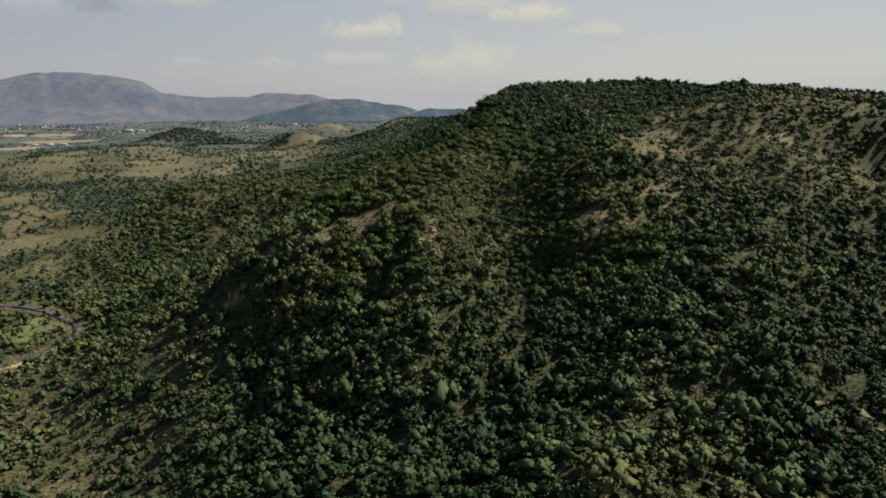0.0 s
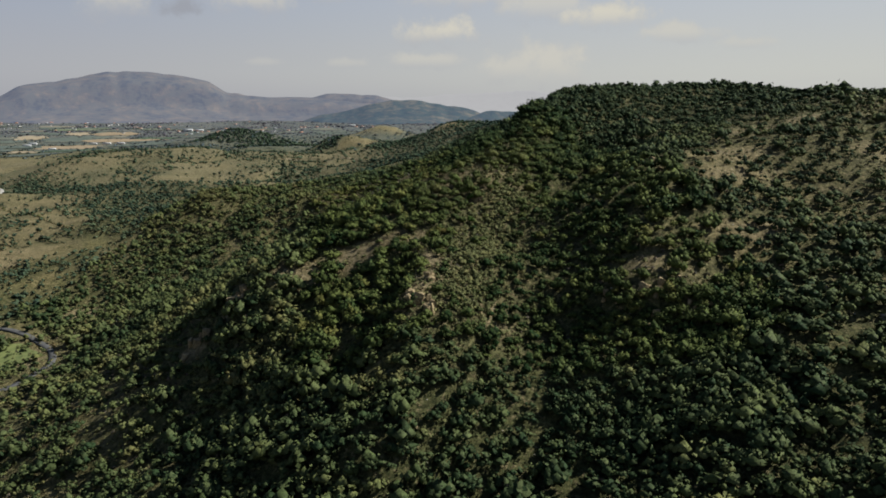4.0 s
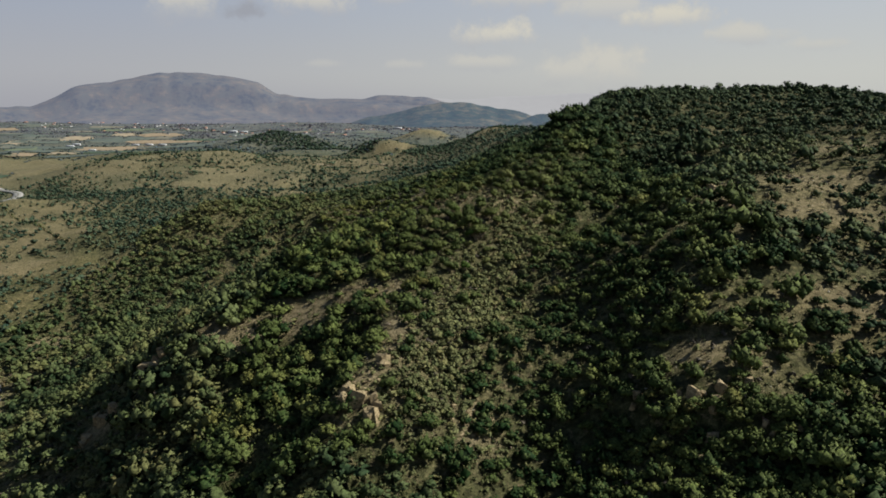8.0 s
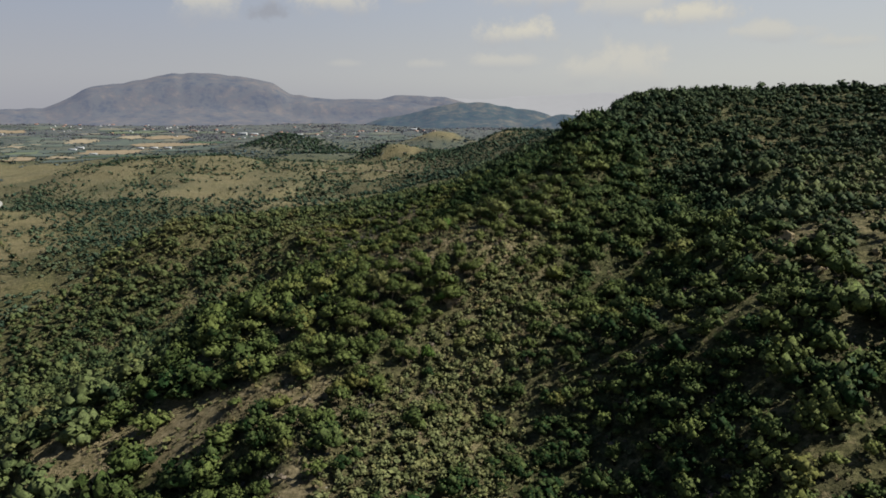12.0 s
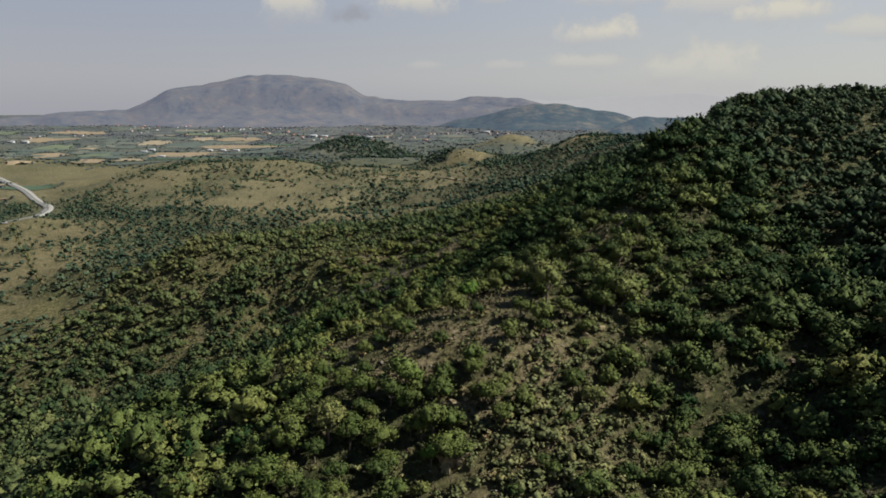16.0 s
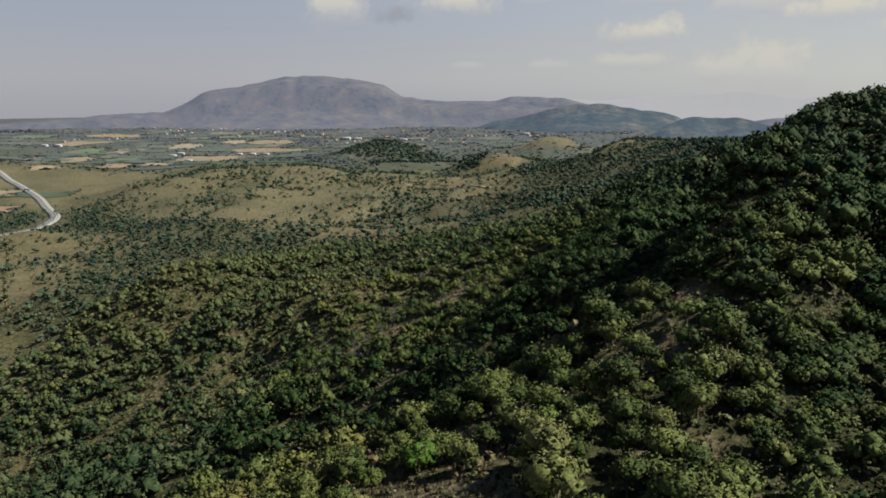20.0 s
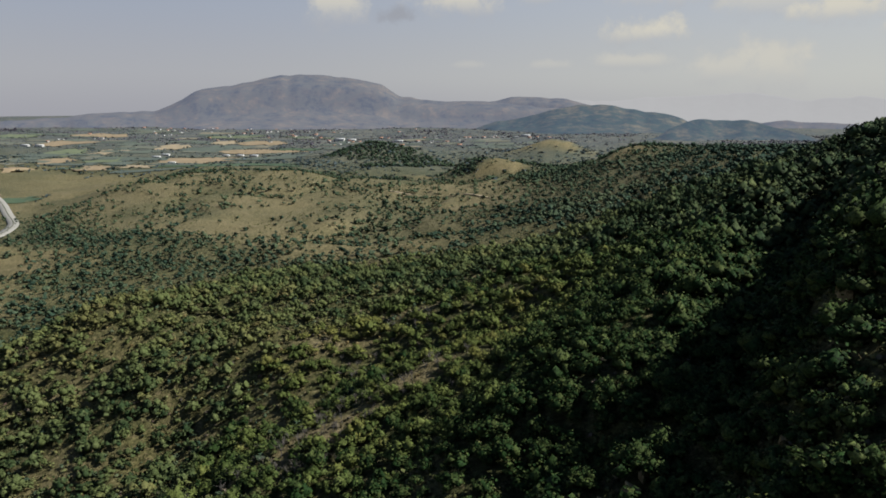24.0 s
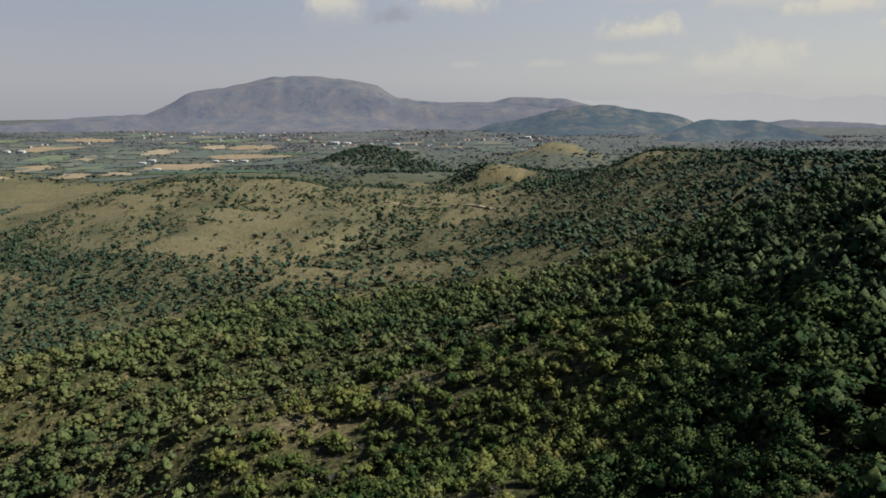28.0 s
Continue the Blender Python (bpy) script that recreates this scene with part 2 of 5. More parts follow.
# ================= landform =================
# ---- terrain begin ----
# crests, gullies and feet of the hills: x, y, z along each line
LINES = dict(
    crest=[(-22, 195, 58), (-22, 235, 76), (-20, 280, 96), (-17, 320, 116), (-12, 347, 132), (-18, 380, 138), (-30, 412, 142), (-4, 452, 149),
           (-18, 484, 159), (3, 545, 168), (18, 590, 182), (30, 642, 198), (44, 715, 202), (61, 785, 215), (100, 860, 221), (165, 946, 226)],
    plateau=[(165, 946, 227), (218, 925, 227), (265, 891, 225), (284, 854, 215), (262, 750, 207), (239, 658, 210), (255, 630, 211), (267, 593, 207), (264, 539, 199), (282, 484, 188), (300, 400, 168), (330, 300, 136)],
    east_spur=[(140, 800, 209), (120, 671, 195), (85, 592, 184), (77, 472, 169), (115, 407, 159), (85, 381, 157), (74, 350, 142)],
    east_cliff=[(50, 336, 122), (72, 332, 126), (95, 325, 128)],
    hut_spur=[(200, 420, 160), (150, 341, 132), (125, 300, 104), (101, 242, 73), (70, 238, 78), (37, 222, 72)],
    gully=[(5, 250, 66), (20, 300, 84), (30, 345, 112), (44, 392, 138), (52, 445, 154), (60, 500, 166), (66, 560, 178), (90, 640, 191)],
    east_gully=[(260, 440, 150), (225, 370, 120), (215, 310, 96), (190, 240, 76)],
    west_foot=[(-107, 210, 48), (-150, 285, 46), (-205, 330, 42), (-250, 400, 38), (-279, 488, 38), (-322, 606, 54), (-400, 640, 56)],
    west_rocks=[(-140, 360, 78), (-117, 378, 93), (-100, 389, 114), (-74, 410, 128), (-45, 405, 139)],
    west_gully=[(-322, 606, 54), (-250, 612, 72), (-180, 622, 92), (-120, 636, 110), (-80, 614, 116), (-45, 601, 128), (-20, 592, 148)],
    ravine_side=[(10, 642, 190), (-11, 637, 171), (-36, 677, 157)],
    west_spur=[(-13, 806, 180), (-34, 779, 165), (-69, 791, 150), (-116, 789, 131), (-172, 757, 115), (-240, 765, 113), (-299, 768, 114), (-340, 740, 95), (-400, 740, 78)],
    west_hollow=[(-104, 731, 121), (-144, 754, 111), (-196, 714, 94), (-267, 723, 93)],
    north_slope=[(-53, 858, 165), (-81, 895, 148), (-120, 960, 132), (-183, 1081, 118)],
    north_ridge=[(61, 785, 214), (55, 900, 204), (42, 1057, 187), (22, 1140, 184), (2, 1222, 181), (-30, 1282, 176), (-80, 1301, 166), (-114, 1332, 162), (-122, 1428, 166), (-140, 1497, 152)],
    tan_crest=[(-900, 1270, 91), (-751, 1278, 117), (-655, 1339, 121), (-574, 1363, 117), (-487, 1360, 112), (-396, 1351, 108), (-285, 1299, 104)],
    tan_side=[(-590, 1156, 100), (-477, 1199, 100), (-339, 1190, 99)],
    tan_foot=[(-545, 982, 88), (-460, 1018, 91), (-367, 1044, 93), (-276, 1064, 99), (-201, 1117, 110)],
    stream=[(-300, 880, 96), (-420, 880, 86), (-560, 850, 74), (-475, 778, 78), (-620, 700, 60), (-900, 600, 50)],
    road_flat=[(-735, 1002, 79), (-887, 1160, 74), (-913, 1089, 75), (-1050, 1350, 86), (-1275, 1355, 100)],
    knobs=[(-447, 1602, 101), (-381, 1561, 109), (-427, 1663, 107), (-640, 1844, 107), (-757, 1896, 127), (-860, 1850, 103)],
    far_knolls=[(-300, 1900, 116), (-396, 2038, 121), (-480, 1960, 118), (-560, 2200, 120), (-150, 1800, 116)],
    fields=[(-1537, 1590, 107), (-1234, 1637, 101), (-1227, 1916, 103), (-968, 1800, 101), (-1140, 2518, 125), (-885, 2640, 125), (-626, 2625, 133), (-1752, 2035, 121), (-1577, 2340, 127), (-2322, 2126, 141)],
    foothills=[(-2104, 2240, 136), (-1776, 2433, 138), (-1375, 2729, 140), (-900, 2956, 138), (-599, 3046, 138), (-238, 2572, 136), (200, 2600, 136)],
    rim=[(-3451, 2954, 170), (-2800, 3400, 174), (-1500, 4300, 164), (0, 4600, 149), (1500, 4300, 134), (2500, 3000, 124), (2600, 800, 120), (2500, -500, 100), (90, 1240, 180), (60, 1320, 176), (700, 1500, 140), (800, 500, 125), (600, -200, 80),
         (0, -400, 55), (-600, -200, 42), (-700, 400, 42), (-1500, 500, 55), (-3200, 600, 80), (-3800, 1800, 114)],
)


def along(line, step):
    out = []
    for (x0, y0, z0), (x1, y1, z1) in zip(line, line[1:]):
        n = max(1, int(math.hypot(x1 - x0, y1 - y0) / step))
        out += [(x0 + (x1 - x0) * k / n, y0 + (y1 - y0) * k / n, z0 + (z1 - z0) * k / n) for k in range(n)]
    return out + [line[-1]]


NODES = {}
for name_, line_ in LINES.items():
    for p in (line_ if name_ == "rim" else along(line_, 45)):
        NODES[(round(p[0] / 6), round(p[1] / 6))] = p
NODES = np.array(list(NODES.values()), float)
SOFT = 9.0


def kernel(ax, ay, bx, by):
    return np.sqrt((ax[:, None] - bx) ** 2 + (ay[:, None] - by) ** 2 + SOFT ** 2)


_k = kernel(NODES[:, 0], NODES[:, 1], NODES[:, 0], NODES[:, 1]) - 0.4 * np.eye(len(NODES)) * 1.0
_o = np.ones((len(NODES), 1))
_w = np.linalg.solve(np.block([[_k, _o], [_o.T, np.zeros((1, 1))]]), np.r_[NODES[:, 2], 0])


def lattice(ix, iy, seed):
    h = (ix.astype(np.int64) * 374761393 + iy.astype(np.int64) * 668265263 + seed * 974634777) & 0x7FFFFFFF
    h = ((h ^ (h >> 13)) * 1274126177) & 0x7FFFFFFF
    return ((h ^ (h >> 16)) & 0xFFFF) / 65535.0


def vnoise(x, y, size, seed=0):
    """Smooth noise, 0 to 1, with features of that size in metres."""
    x, y = np.asarray(x, float) / size + 1000.0, np.asarray(y, float) / size + 1000.0
    ix, iy = np.floor(x), np.floor(y)
    u, v = x - ix, y - iy
    u, v = u * u * (3 - 2 * u), v * v * (3 - 2 * v)
    a, b, c, d = (lattice(ix + i, iy + j, seed) for i, j in ((0, 0), (1, 0), (0, 1), (1, 1)))
    return (a * (1 - u) + b * u) * (1 - v) + (c * (1 - u) + d * u) * v


def smooth(a, lo, hi):
    t = np.clip((a - lo) / (hi - lo), 0, 1)
    return t * t * (3 - 2 * t)


# single knolls: x, y, height, width
KNOLLS = [(-685, 940, 10, 45), (-560, 800, 5, 60), (-757, 1896, 17, 125), (-640, 1850, 9, 90), (-400, 1560, 16, 45), (-380, 1680, 14, 70), (-396, 2038, 8, 120), (-620, 1420, 6, 60), (-122, 1428, 8, 40), (-118, 664, 4, 16), (-103, 679, 5, 16), (-88, 694, 5, 15), (-75, 709, 4, 14), (-560, 1640, 8, 80), (-900, 1560, 8, 90)]

# swells and hollows fitting the western slopes to the camera's view: x, y, height, width
WEST_SWELLS = [(-360, 720, -6.3, 40), (-360, 900, -3.1, 85), (-320, 600, -4.0, 26), (-280, 900, 9.3, 40), (-260, 640, -14.4, 85), (-240, 720, 5.9, 26), (-240, 780, -6.4, 26), (-220, 320, -5.7, 40), (-200, 720, -8.7, 26), (-200, 760, 4.0, 26), (-180, 640, -4.8, 40), (-160, 820, -3.2, 40), (-140, 280, 7, 26), (-120, 300, -20, 60), (-120, 300, 10, 26), (-120, 420, 9, 26), (-120, 540, -19.1, 40), (-120, 760, -5.8, 26)]
# bumps that fit the ground beside the crest to the camera's view
CREST_SWELLS = [(-100, 340, -7.5, 26), (-100, 400, 6.6, 26), (-100, 540, 17.4, 85), (-100, 720, 8.5, 26), (-80, 580, -8.9, 40), (-80, 760, -2.9, 26), (-80, 820, -5.8, 85), (-60, 360, -6.9, 26), (-60, 400, -5.4, 26), (-60, 720, -3.4, 40), (-60, 800, 5.7, 26), (-40, 260, -12.3, 26), (-40, 320, -2.1, 26), (-40, 400, -1.4, 26), (-40, 460, 2.1, 40), (-40, 640, 9.3, 60), (-40, 820, -5.2, 26), (-20, 660, -8.4, 26), (-20, 780, -6.0, 26), (0, 300, 5.6, 26), (0, 340, 3.3, 26), (0, 840, -12.4, 26), (20, 300, 7.2, 26), (20, 420, -7.8, 26), (20, 680, 2.7, 26)]
# bumps that fit the eastern slopes and their skyline to the camera's view
EAST_SWELLS = [(40, 220, 8.1, 26), (40, 360, -7.6, 26), (40, 480, -10.2, 26), (40, 800, 6.5, 26), (60, 300, -4.8, 26), (60, 520, -5.5, 26), (60, 560, -9.7, 26), (60, 600, -9.8, 26), (80, 420, 7.0, 26), (100, 360, -13.2, 40), (100, 480, 5.9, 26), (100, 560, -7.0, 26), (100, 600, 11.7, 26), (100, 620, -14.9, 60), (120, 240, 13.7, 60), (120, 280, 4.1, 26), (120, 900, -3.6, 60), (172, 936, -6.0, 60), (160, 420, -10.8, 40), (160, 700, -9.7, 40), (280, 880, -6.3, 85), (340, 620, -13.4, 60)]

# bare and wooded hillocks of the far valley
HILLOCKS = [(-356, 1545, 19, 34), (-318, 1540, 11, 36), (-405, 1600, 15, 42), (-368, 1475, -9, 35), (-378, 2025, 28, 72), (-300, 1525, 8, 36), (-130, 1372, 12, 27), (-95, 1368, 5, 26)]
# lips of steep rocky faces that fall away to the left of each line: points, drop, run
FACES = [([(70, 850), (50, 800), (30, 748), (24, 710), (20, 670), (16, 640), (10, 622), (-5, 616), (-28, 607), (-45, 602)], 17, 11),
         ([(44, 366), (56, 356), (72, 350), (86, 346), (102, 340), (117, 318), (124, 288), (122, 262)], 5, 8),
         ([(-21, 395), (-19, 370), (-20, 354), (-24, 338), (-28, 322), (-32, 300)], 9, 7)]


def rock_face(x, y, line, drop, run):
    """How far the ground is cut away below the lip of a steep face; it comes back to the old slope further down."""
    p = np.array(line, float)
    cut = np.zeros(len(x))
    s = np.flatnonzero((x > p[:, 0].min() - 70) & (x < p[:, 0].max() + 70) & (y > p[:, 1].min() - 70) & (y < p[:, 1].max() + 70))
    if not len(s):
        return cut
    q = np.stack([x[s], y[s]], 1)
    best, side, run_at = np.full(len(s), 1e9), np.zeros(len(s)), np.zeros(len(s))
    n = len(p) - 1
    for k in range(n):
        v = p[k + 1] - p[k]
        f = np.clip(((q - p[k]) @ v) / (v @ v), 0, 1)
        d = q - p[k] - f[:, None] * v
        h = np.hypot(d[:, 0], d[:, 1])
        near = h < best
        best[near], side[near], run_at[near] = h[near], (d[:, 0] * v[1] - d[:, 1] * v[0])[near], (k + f[near]) / n
    ends = smooth(run_at, 0.0, 0.16) * (1 - smooth(run_at, 0.84, 1.0))
    wav = 3 * (vnoise(q[:, 0], q[:, 1], 14, 71) - 0.5)
    cut[s] = drop * ends * np.where(side > 0, smooth(best + wav, 0, run) * (1 - smooth(best, run * 1.5, run * 4.5)), 0)
    return cut


def tan_land(x, y):
    """The open grassy hills across the valley, 0 to 1."""
    edge = x + 60 * (vnoise(x, y, 90, 13) - 0.5)
    return smooth(y + 0.25 * x + 60 * (vnoise(x, y, 120, 17) - 0.5), 890, 960) * (1 - smooth(edge, -270, -190)) * (1 - smooth(y, 1430, 1560))


def ravine(x, y):
    """Small branching gullies in the grassy hills."""
    bend = 30 * (vnoise(x, y, 60, 63) - 0.5)
    return smooth(1 - np.abs(vnoise(x + bend, y, 120, 61) - 0.5) * 2, 0.8, 1.0)


def open_height(x, y):
    x, y = np.asarray(x, float).ravel(), np.asarray(y, float).ravel()
    z = np.empty(len(x))
    for i in range(0, len(x), 20000):
        s = slice(i, i + 20000)
        z[s] = kernel(x[s], y[s], NODES[:, 0], NODES[:, 1]) @ _w[:-1] + _w[-1]
    far = smooth(np.hypot(x, y - 400), 700, 1500)
    hills = 1 - smooth(y, 1500, 2000) * 0.8
    z += ((vnoise(x, y, 60, 1) - 0.5) * (7 - 3 * far) + (vnoise(x, y, 24, 2) - 0.5) * 3.2 * (1 - smooth(np.hypot(x, y - 450), 500, 950)) + (vnoise(x, y, 9, 3) - 0.5) * 1.2 * (1 - far)) * hills
    for kx, ky, tall, wide in KNOLLS + WEST_SWELLS + CREST_SWELLS + EAST_SWELLS + HILLOCKS:
        z += tall * np.exp(-((x - kx) ** 2 + (y - ky) ** 2) / wide ** 2)
    z += (vnoise(x, y, 190, 4) - 0.5) * 7 * far * hills
    # the slope just below the crest, cut in steeper so that it falls into shade
    d_ = np.interp(y, [545, 590, 642, 715, 785, 860], [3, 18, 30, 44, 61, 100]) - x
    z -= (7 + 5 * np.exp(-((y - 612) / 40) ** 2)) * np.exp(-((d_ - 25) / 13) ** 2) * smooth(y, 565, 595) * (1 - smooth(y, 820, 870))
    for line, drop, run in FACES:
        z -= rock_face(x, y, line, drop, run)
    t_ = tan_land(x, y)
    z += t_ * (2 - 8 * ravine(x, y) + 3 * (vnoise(x, y, 26, 64) - 0.5))
    return z


def smoothed(pts):
    p = np.array(pts, float)
    for _ in range(3):
        q = np.empty((len(p) * 2 - 2, 2))
        q[0::2], q[1::2] = p[:-1] * 0.75 + p[1:] * 0.25, p[:-1] * 0.25 + p[1:] * 0.75
        p = np.concatenate([p[:1], q, p[-1:]])
    return p


HIGHWAY = [(-1800, 1610), (-1368, 1395), (-1220, 1321), (-1155, 1291), (-1052, 1240), (-968, 1191), (-917, 1160), (-857, 1125), (-804, 1087), (-764, 1052), (-738, 1022), (-723, 998), (-718, 976), (-728, 954), (-760, 932), (-860, 905)]
SIDE_ROAD = [(-520, 560), (-430, 552), (-368, 545), (-330, 535), (-300, 516), (-284, 496), (-279, 478), (-290, 450), (-330, 420), (-420, 390)]
WAY, LANE = smoothed(HIGHWAY), smoothed(SIDE_ROAD)
WAY_Z = open_height(WAY[:, 0], WAY[:, 1])
for _ in range(6):
    WAY_Z = np.convolve(np.pad(WAY_Z, 2, "edge"), np.ones(5) / 5, "valid")


def height(x, y):
    """The ground, levelled along the highway."""
    x, y = np.asarray(x, float).ravel(), np.asarray(y, float).ravel()
    z = open_height(x, y)
    s = np.flatnonzero((x < -630) & (x > -1850) & (y > 840) & (y < 1700))
    if len(s):
        d = np.hypot(x[s, None] - WAY[:, 0], y[s, None] - WAY[:, 1])
        k = d.argmin(1)
        f = 1 - smooth(d.min(1), 24, 50)
        z[s] = z[s] * (1 - f) + WAY_Z[k] * f
    return z
# ---- terrain end ----


# bare glades: x, y, half sizes, turn
GLADES = [(70, 364, 17, 7, 0), (125, 454, 24, 12, 30), (-66, 400, 28, 12, 8), (-28, 406, 22, 12, 0), (-14, 374, 10, 8, 0), (-45, 489, 15, 8, 15), (-20, 477, 12, 8, 0), (-12, 512, 16, 11, 0), (-12, 488, 14, 9, 0), (-2, 471, 6, 5, 0), (-27, 535, 10, 7, 0), (8, 484, 9, 8, 0), (13, 528, 8, 6, 0),
          (72, 243, 18, 7, 12), (106, 256, 21, 10, 20), (150, 262, 15, 8, 40), (136, 288, 12, 6, 0), (-150, 285, 30, 16, 20), (-291, 432, 16, 12, 60), (-315, 497, 26, 16, -20), (115, 392, 22, 10, 20), (133, 491, 24, 16, 40), (97, 476, 14, 7, 30),
          (155, 542, 20, 12, 40), (181, 547, 14, 10, 0), (208, 480, 18, 14, 0), (137, 696, 26, 12, 0), (-48, 442, 7, 5, 0), (2, 560, 10, 8, 0), (9, 576, 6, 5, 0), (-10, 548, 7, 5, 0), (-12, 527, 8, 6, 0), (17, 455, 7, 5, 0),
          (-104, 670, 15, 7, 45), (-84, 697, 11, 6, 45), (-270, 725, 16, 8, 0), (-157, 700, 16, 9, 20), (-164, 772, 20, 8, 10), (-137, 806, 16, 7, 0), (-122, 852, 18, 7, 0), (-72, 876, 24, 9, 20), (-335, 1530, 42, 30, 0), (-420, 1590, 34, 22, 30), (-385, 2010, 80, 45, 0), (-470, 1570, 50, 30, 0), (-480, 772, 60, 40, 50), (-451, 693, 50, 30, 50), (-600, 900, 80, 70, 50), (-520, 825, 55, 36, 50), (-660, 930, 50, 30, 40), (-16, 344, 6, 13, 0), (-13, 362, 6, 12, 0), (-16, 384, 6, 14, 0), (13, 350, 8, 9, 0), (-107, 387, 8, 5, 0), (-127, 382, 8, 5, 0), (-124, 1372, 26, 24, 0), (-320, 585, 18, 14, 0)]


def glade(x, y):
    g = np.zeros(len(x))
    for gx, gy, a, b, turn in GLADES:
        near = (np.abs(x - gx) < a + b + 20) & (np.abs(y - gy) < a + b + 20)
        c, s = math.cos(radians(turn)), math.sin(radians(turn))
        u, v = (x[near] - gx) * c + (y[near] - gy) * s, -(x[near] - gx) * s + (y[near] - gy) * c
        wob = 0.7 * (vnoise(x[near], y[near], 6, 14) - 0.5) + 0.7 * (vnoise(x[near], y[near], 15, 26) - 0.5)
        g[near] = np.maximum(g[near], 1 - smooth(np.hypot(u / a, v / b) + wob, 0.5, 1.25))
    return g


def gully_wood(x, y):
    """The gully beside the crest, thick with trees."""
    c = np.interp(y, [250, 300, 345, 392, 445, 500, 560, 640], [5, 20, 38, 50, 58, 66, 72, 92])
    return np.exp(-((x - c) / 36) ** 2) * smooth(y, 240, 290) * (1 - smooth(y, 620, 700))


# small dark woods on knolls of the valley: x, y, half sizes
WOODS = [(-755, 1870, 130, 75), (-650, 1810, 100, 60), (-600, 1700, 60, 40), (-392, 1530, 26, 28), (-420, 1600, 50, 22), (-520, 1760, 90, 30), (-230, 1420, 60, 40), (-200, 1560, 60, 40), (-300, 1720, 90, 40), (-590, 1010, 75, 28)]


def woods(x, y):
    g = np.zeros(len(x))
    for wx_, wy_, a, b_ in WOODS:
        g = np.maximum(g, 1 - smooth(np.hypot((x - wx_) / a, (y - wy_) / b_) + 0.7 * (vnoise(x, y, 30, 27) - 0.5), 0.6, 1.2))
    return g


def scrub_band(x, y):
    """Olive scrub on the sunny side of the crest, where few trees stand."""
    c = np.interp(y, [330, 347, 380, 412, 452, 484, 520], [-2, 3, 4, 6, 14, 12, 16])
    return np.exp(-((x - c) / 19) ** 2) * smooth(y, 325, 340) * (1 - smooth(y, 470, 520))


def wooded(x, y):
    """How thickly trees stand, 0 to 1."""
    d = 1.15 + 1.0 * (vnoise(x, y, 42, 11) - 0.5) + 0.7 * (vnoise(x, y, 15, 12) - 0.5)
    tan = tan_land(x, y)
    d = d * (1 - tan) + tan * np.clip(0.16 + 0.55 * (vnoise(x, y, 80, 15) - 0.5) + 0.6 * (vnoise(x, y, 26, 16) - 0.5) + 0.45 * ravine(x, y), 0.02, 0.6)
    upper = smooth(x, 95, 130) * smooth(y, 380, 430) * (1 - smooth(y, 600, 700))
    d = d * (1 - 0.58 * upper)
    foot = (1 - smooth(x + 0.25 * (y - 300), -150, -60)) * (1 - smooth(y, 380, 520))
    d = np.clip(d, 0, 1) * (1 - 0.62 * foot)
    west = (1 - smooth(x, -140, -60)) * smooth(y, 560, 640) * (1 - tan)
    d = d - west * (0.16 + 1.15 * (vnoise(x, y, 30, 20) - 0.5) + 0.5 * (vnoise(x, y, 11, 39) - 0.5))
    d = d + 0.6 * gully_wood(x, y) + 0.45 * (1 - smooth(y, 300, 350)) * smooth(x, -110, -60)
    north = smooth(y, 840, 900) * smooth(x, -270, -200) * (1 - tan)
    d = d - north * (0.02 + 0.8 * (vnoise(x, y, 34, 36) - 0.5))
    far = smooth(y, 1430, 1560)
    d = d * (1 - far) + far * np.clip(1.6 * (vnoise(x, y, 130, 18) - 0.4) + 0.5 * (vnoise(x, y, 40, 19) - 0.5), 0.02, 0.9)
    d = np.maximum(d, woods(x, y)) * (1 - 0.85 * scrub_band(x, y))
    s = np.flatnonzero((x < -260) & (x > -540) & (y > 370) & (y < 580))
    if len(s):
        d[s] *= smooth(np.hypot(x[s, None] - LANE[:, 0], y[s, None] - LANE[:, 1]).min(1), 7, 13)
    s = np.flatnonzero((x < -630) & (x > -1850) & (y > 840) & (y < 1700))
    if len(s):
        d[s] *= smooth(np.hypot(x[s, None] - WAY[:, 0], y[s, None] - WAY[:, 1]).min(1), 16, 34)
    return np.clip(d, 0.02, 1) * (1 - 0.88 * glade(x, y))


rng = np.random.default_rng(5)


def unit(v):
    return v / np.linalg.norm(v, axis=-1, keepdims=True)


def axis(lo, fine_lo, fine_hi, hi, step, grow, most):
    a = list(np.arange(fine_lo, fine_hi, step))
    s = step
    while a[-1] < hi:
        s = min(s * grow, most)
        a.append(a[-1] + s)
    s = step
    while a[0] > lo:
        s = min(s * grow, most)
        a.insert(0, a[0] - s)
    return np.array(a)


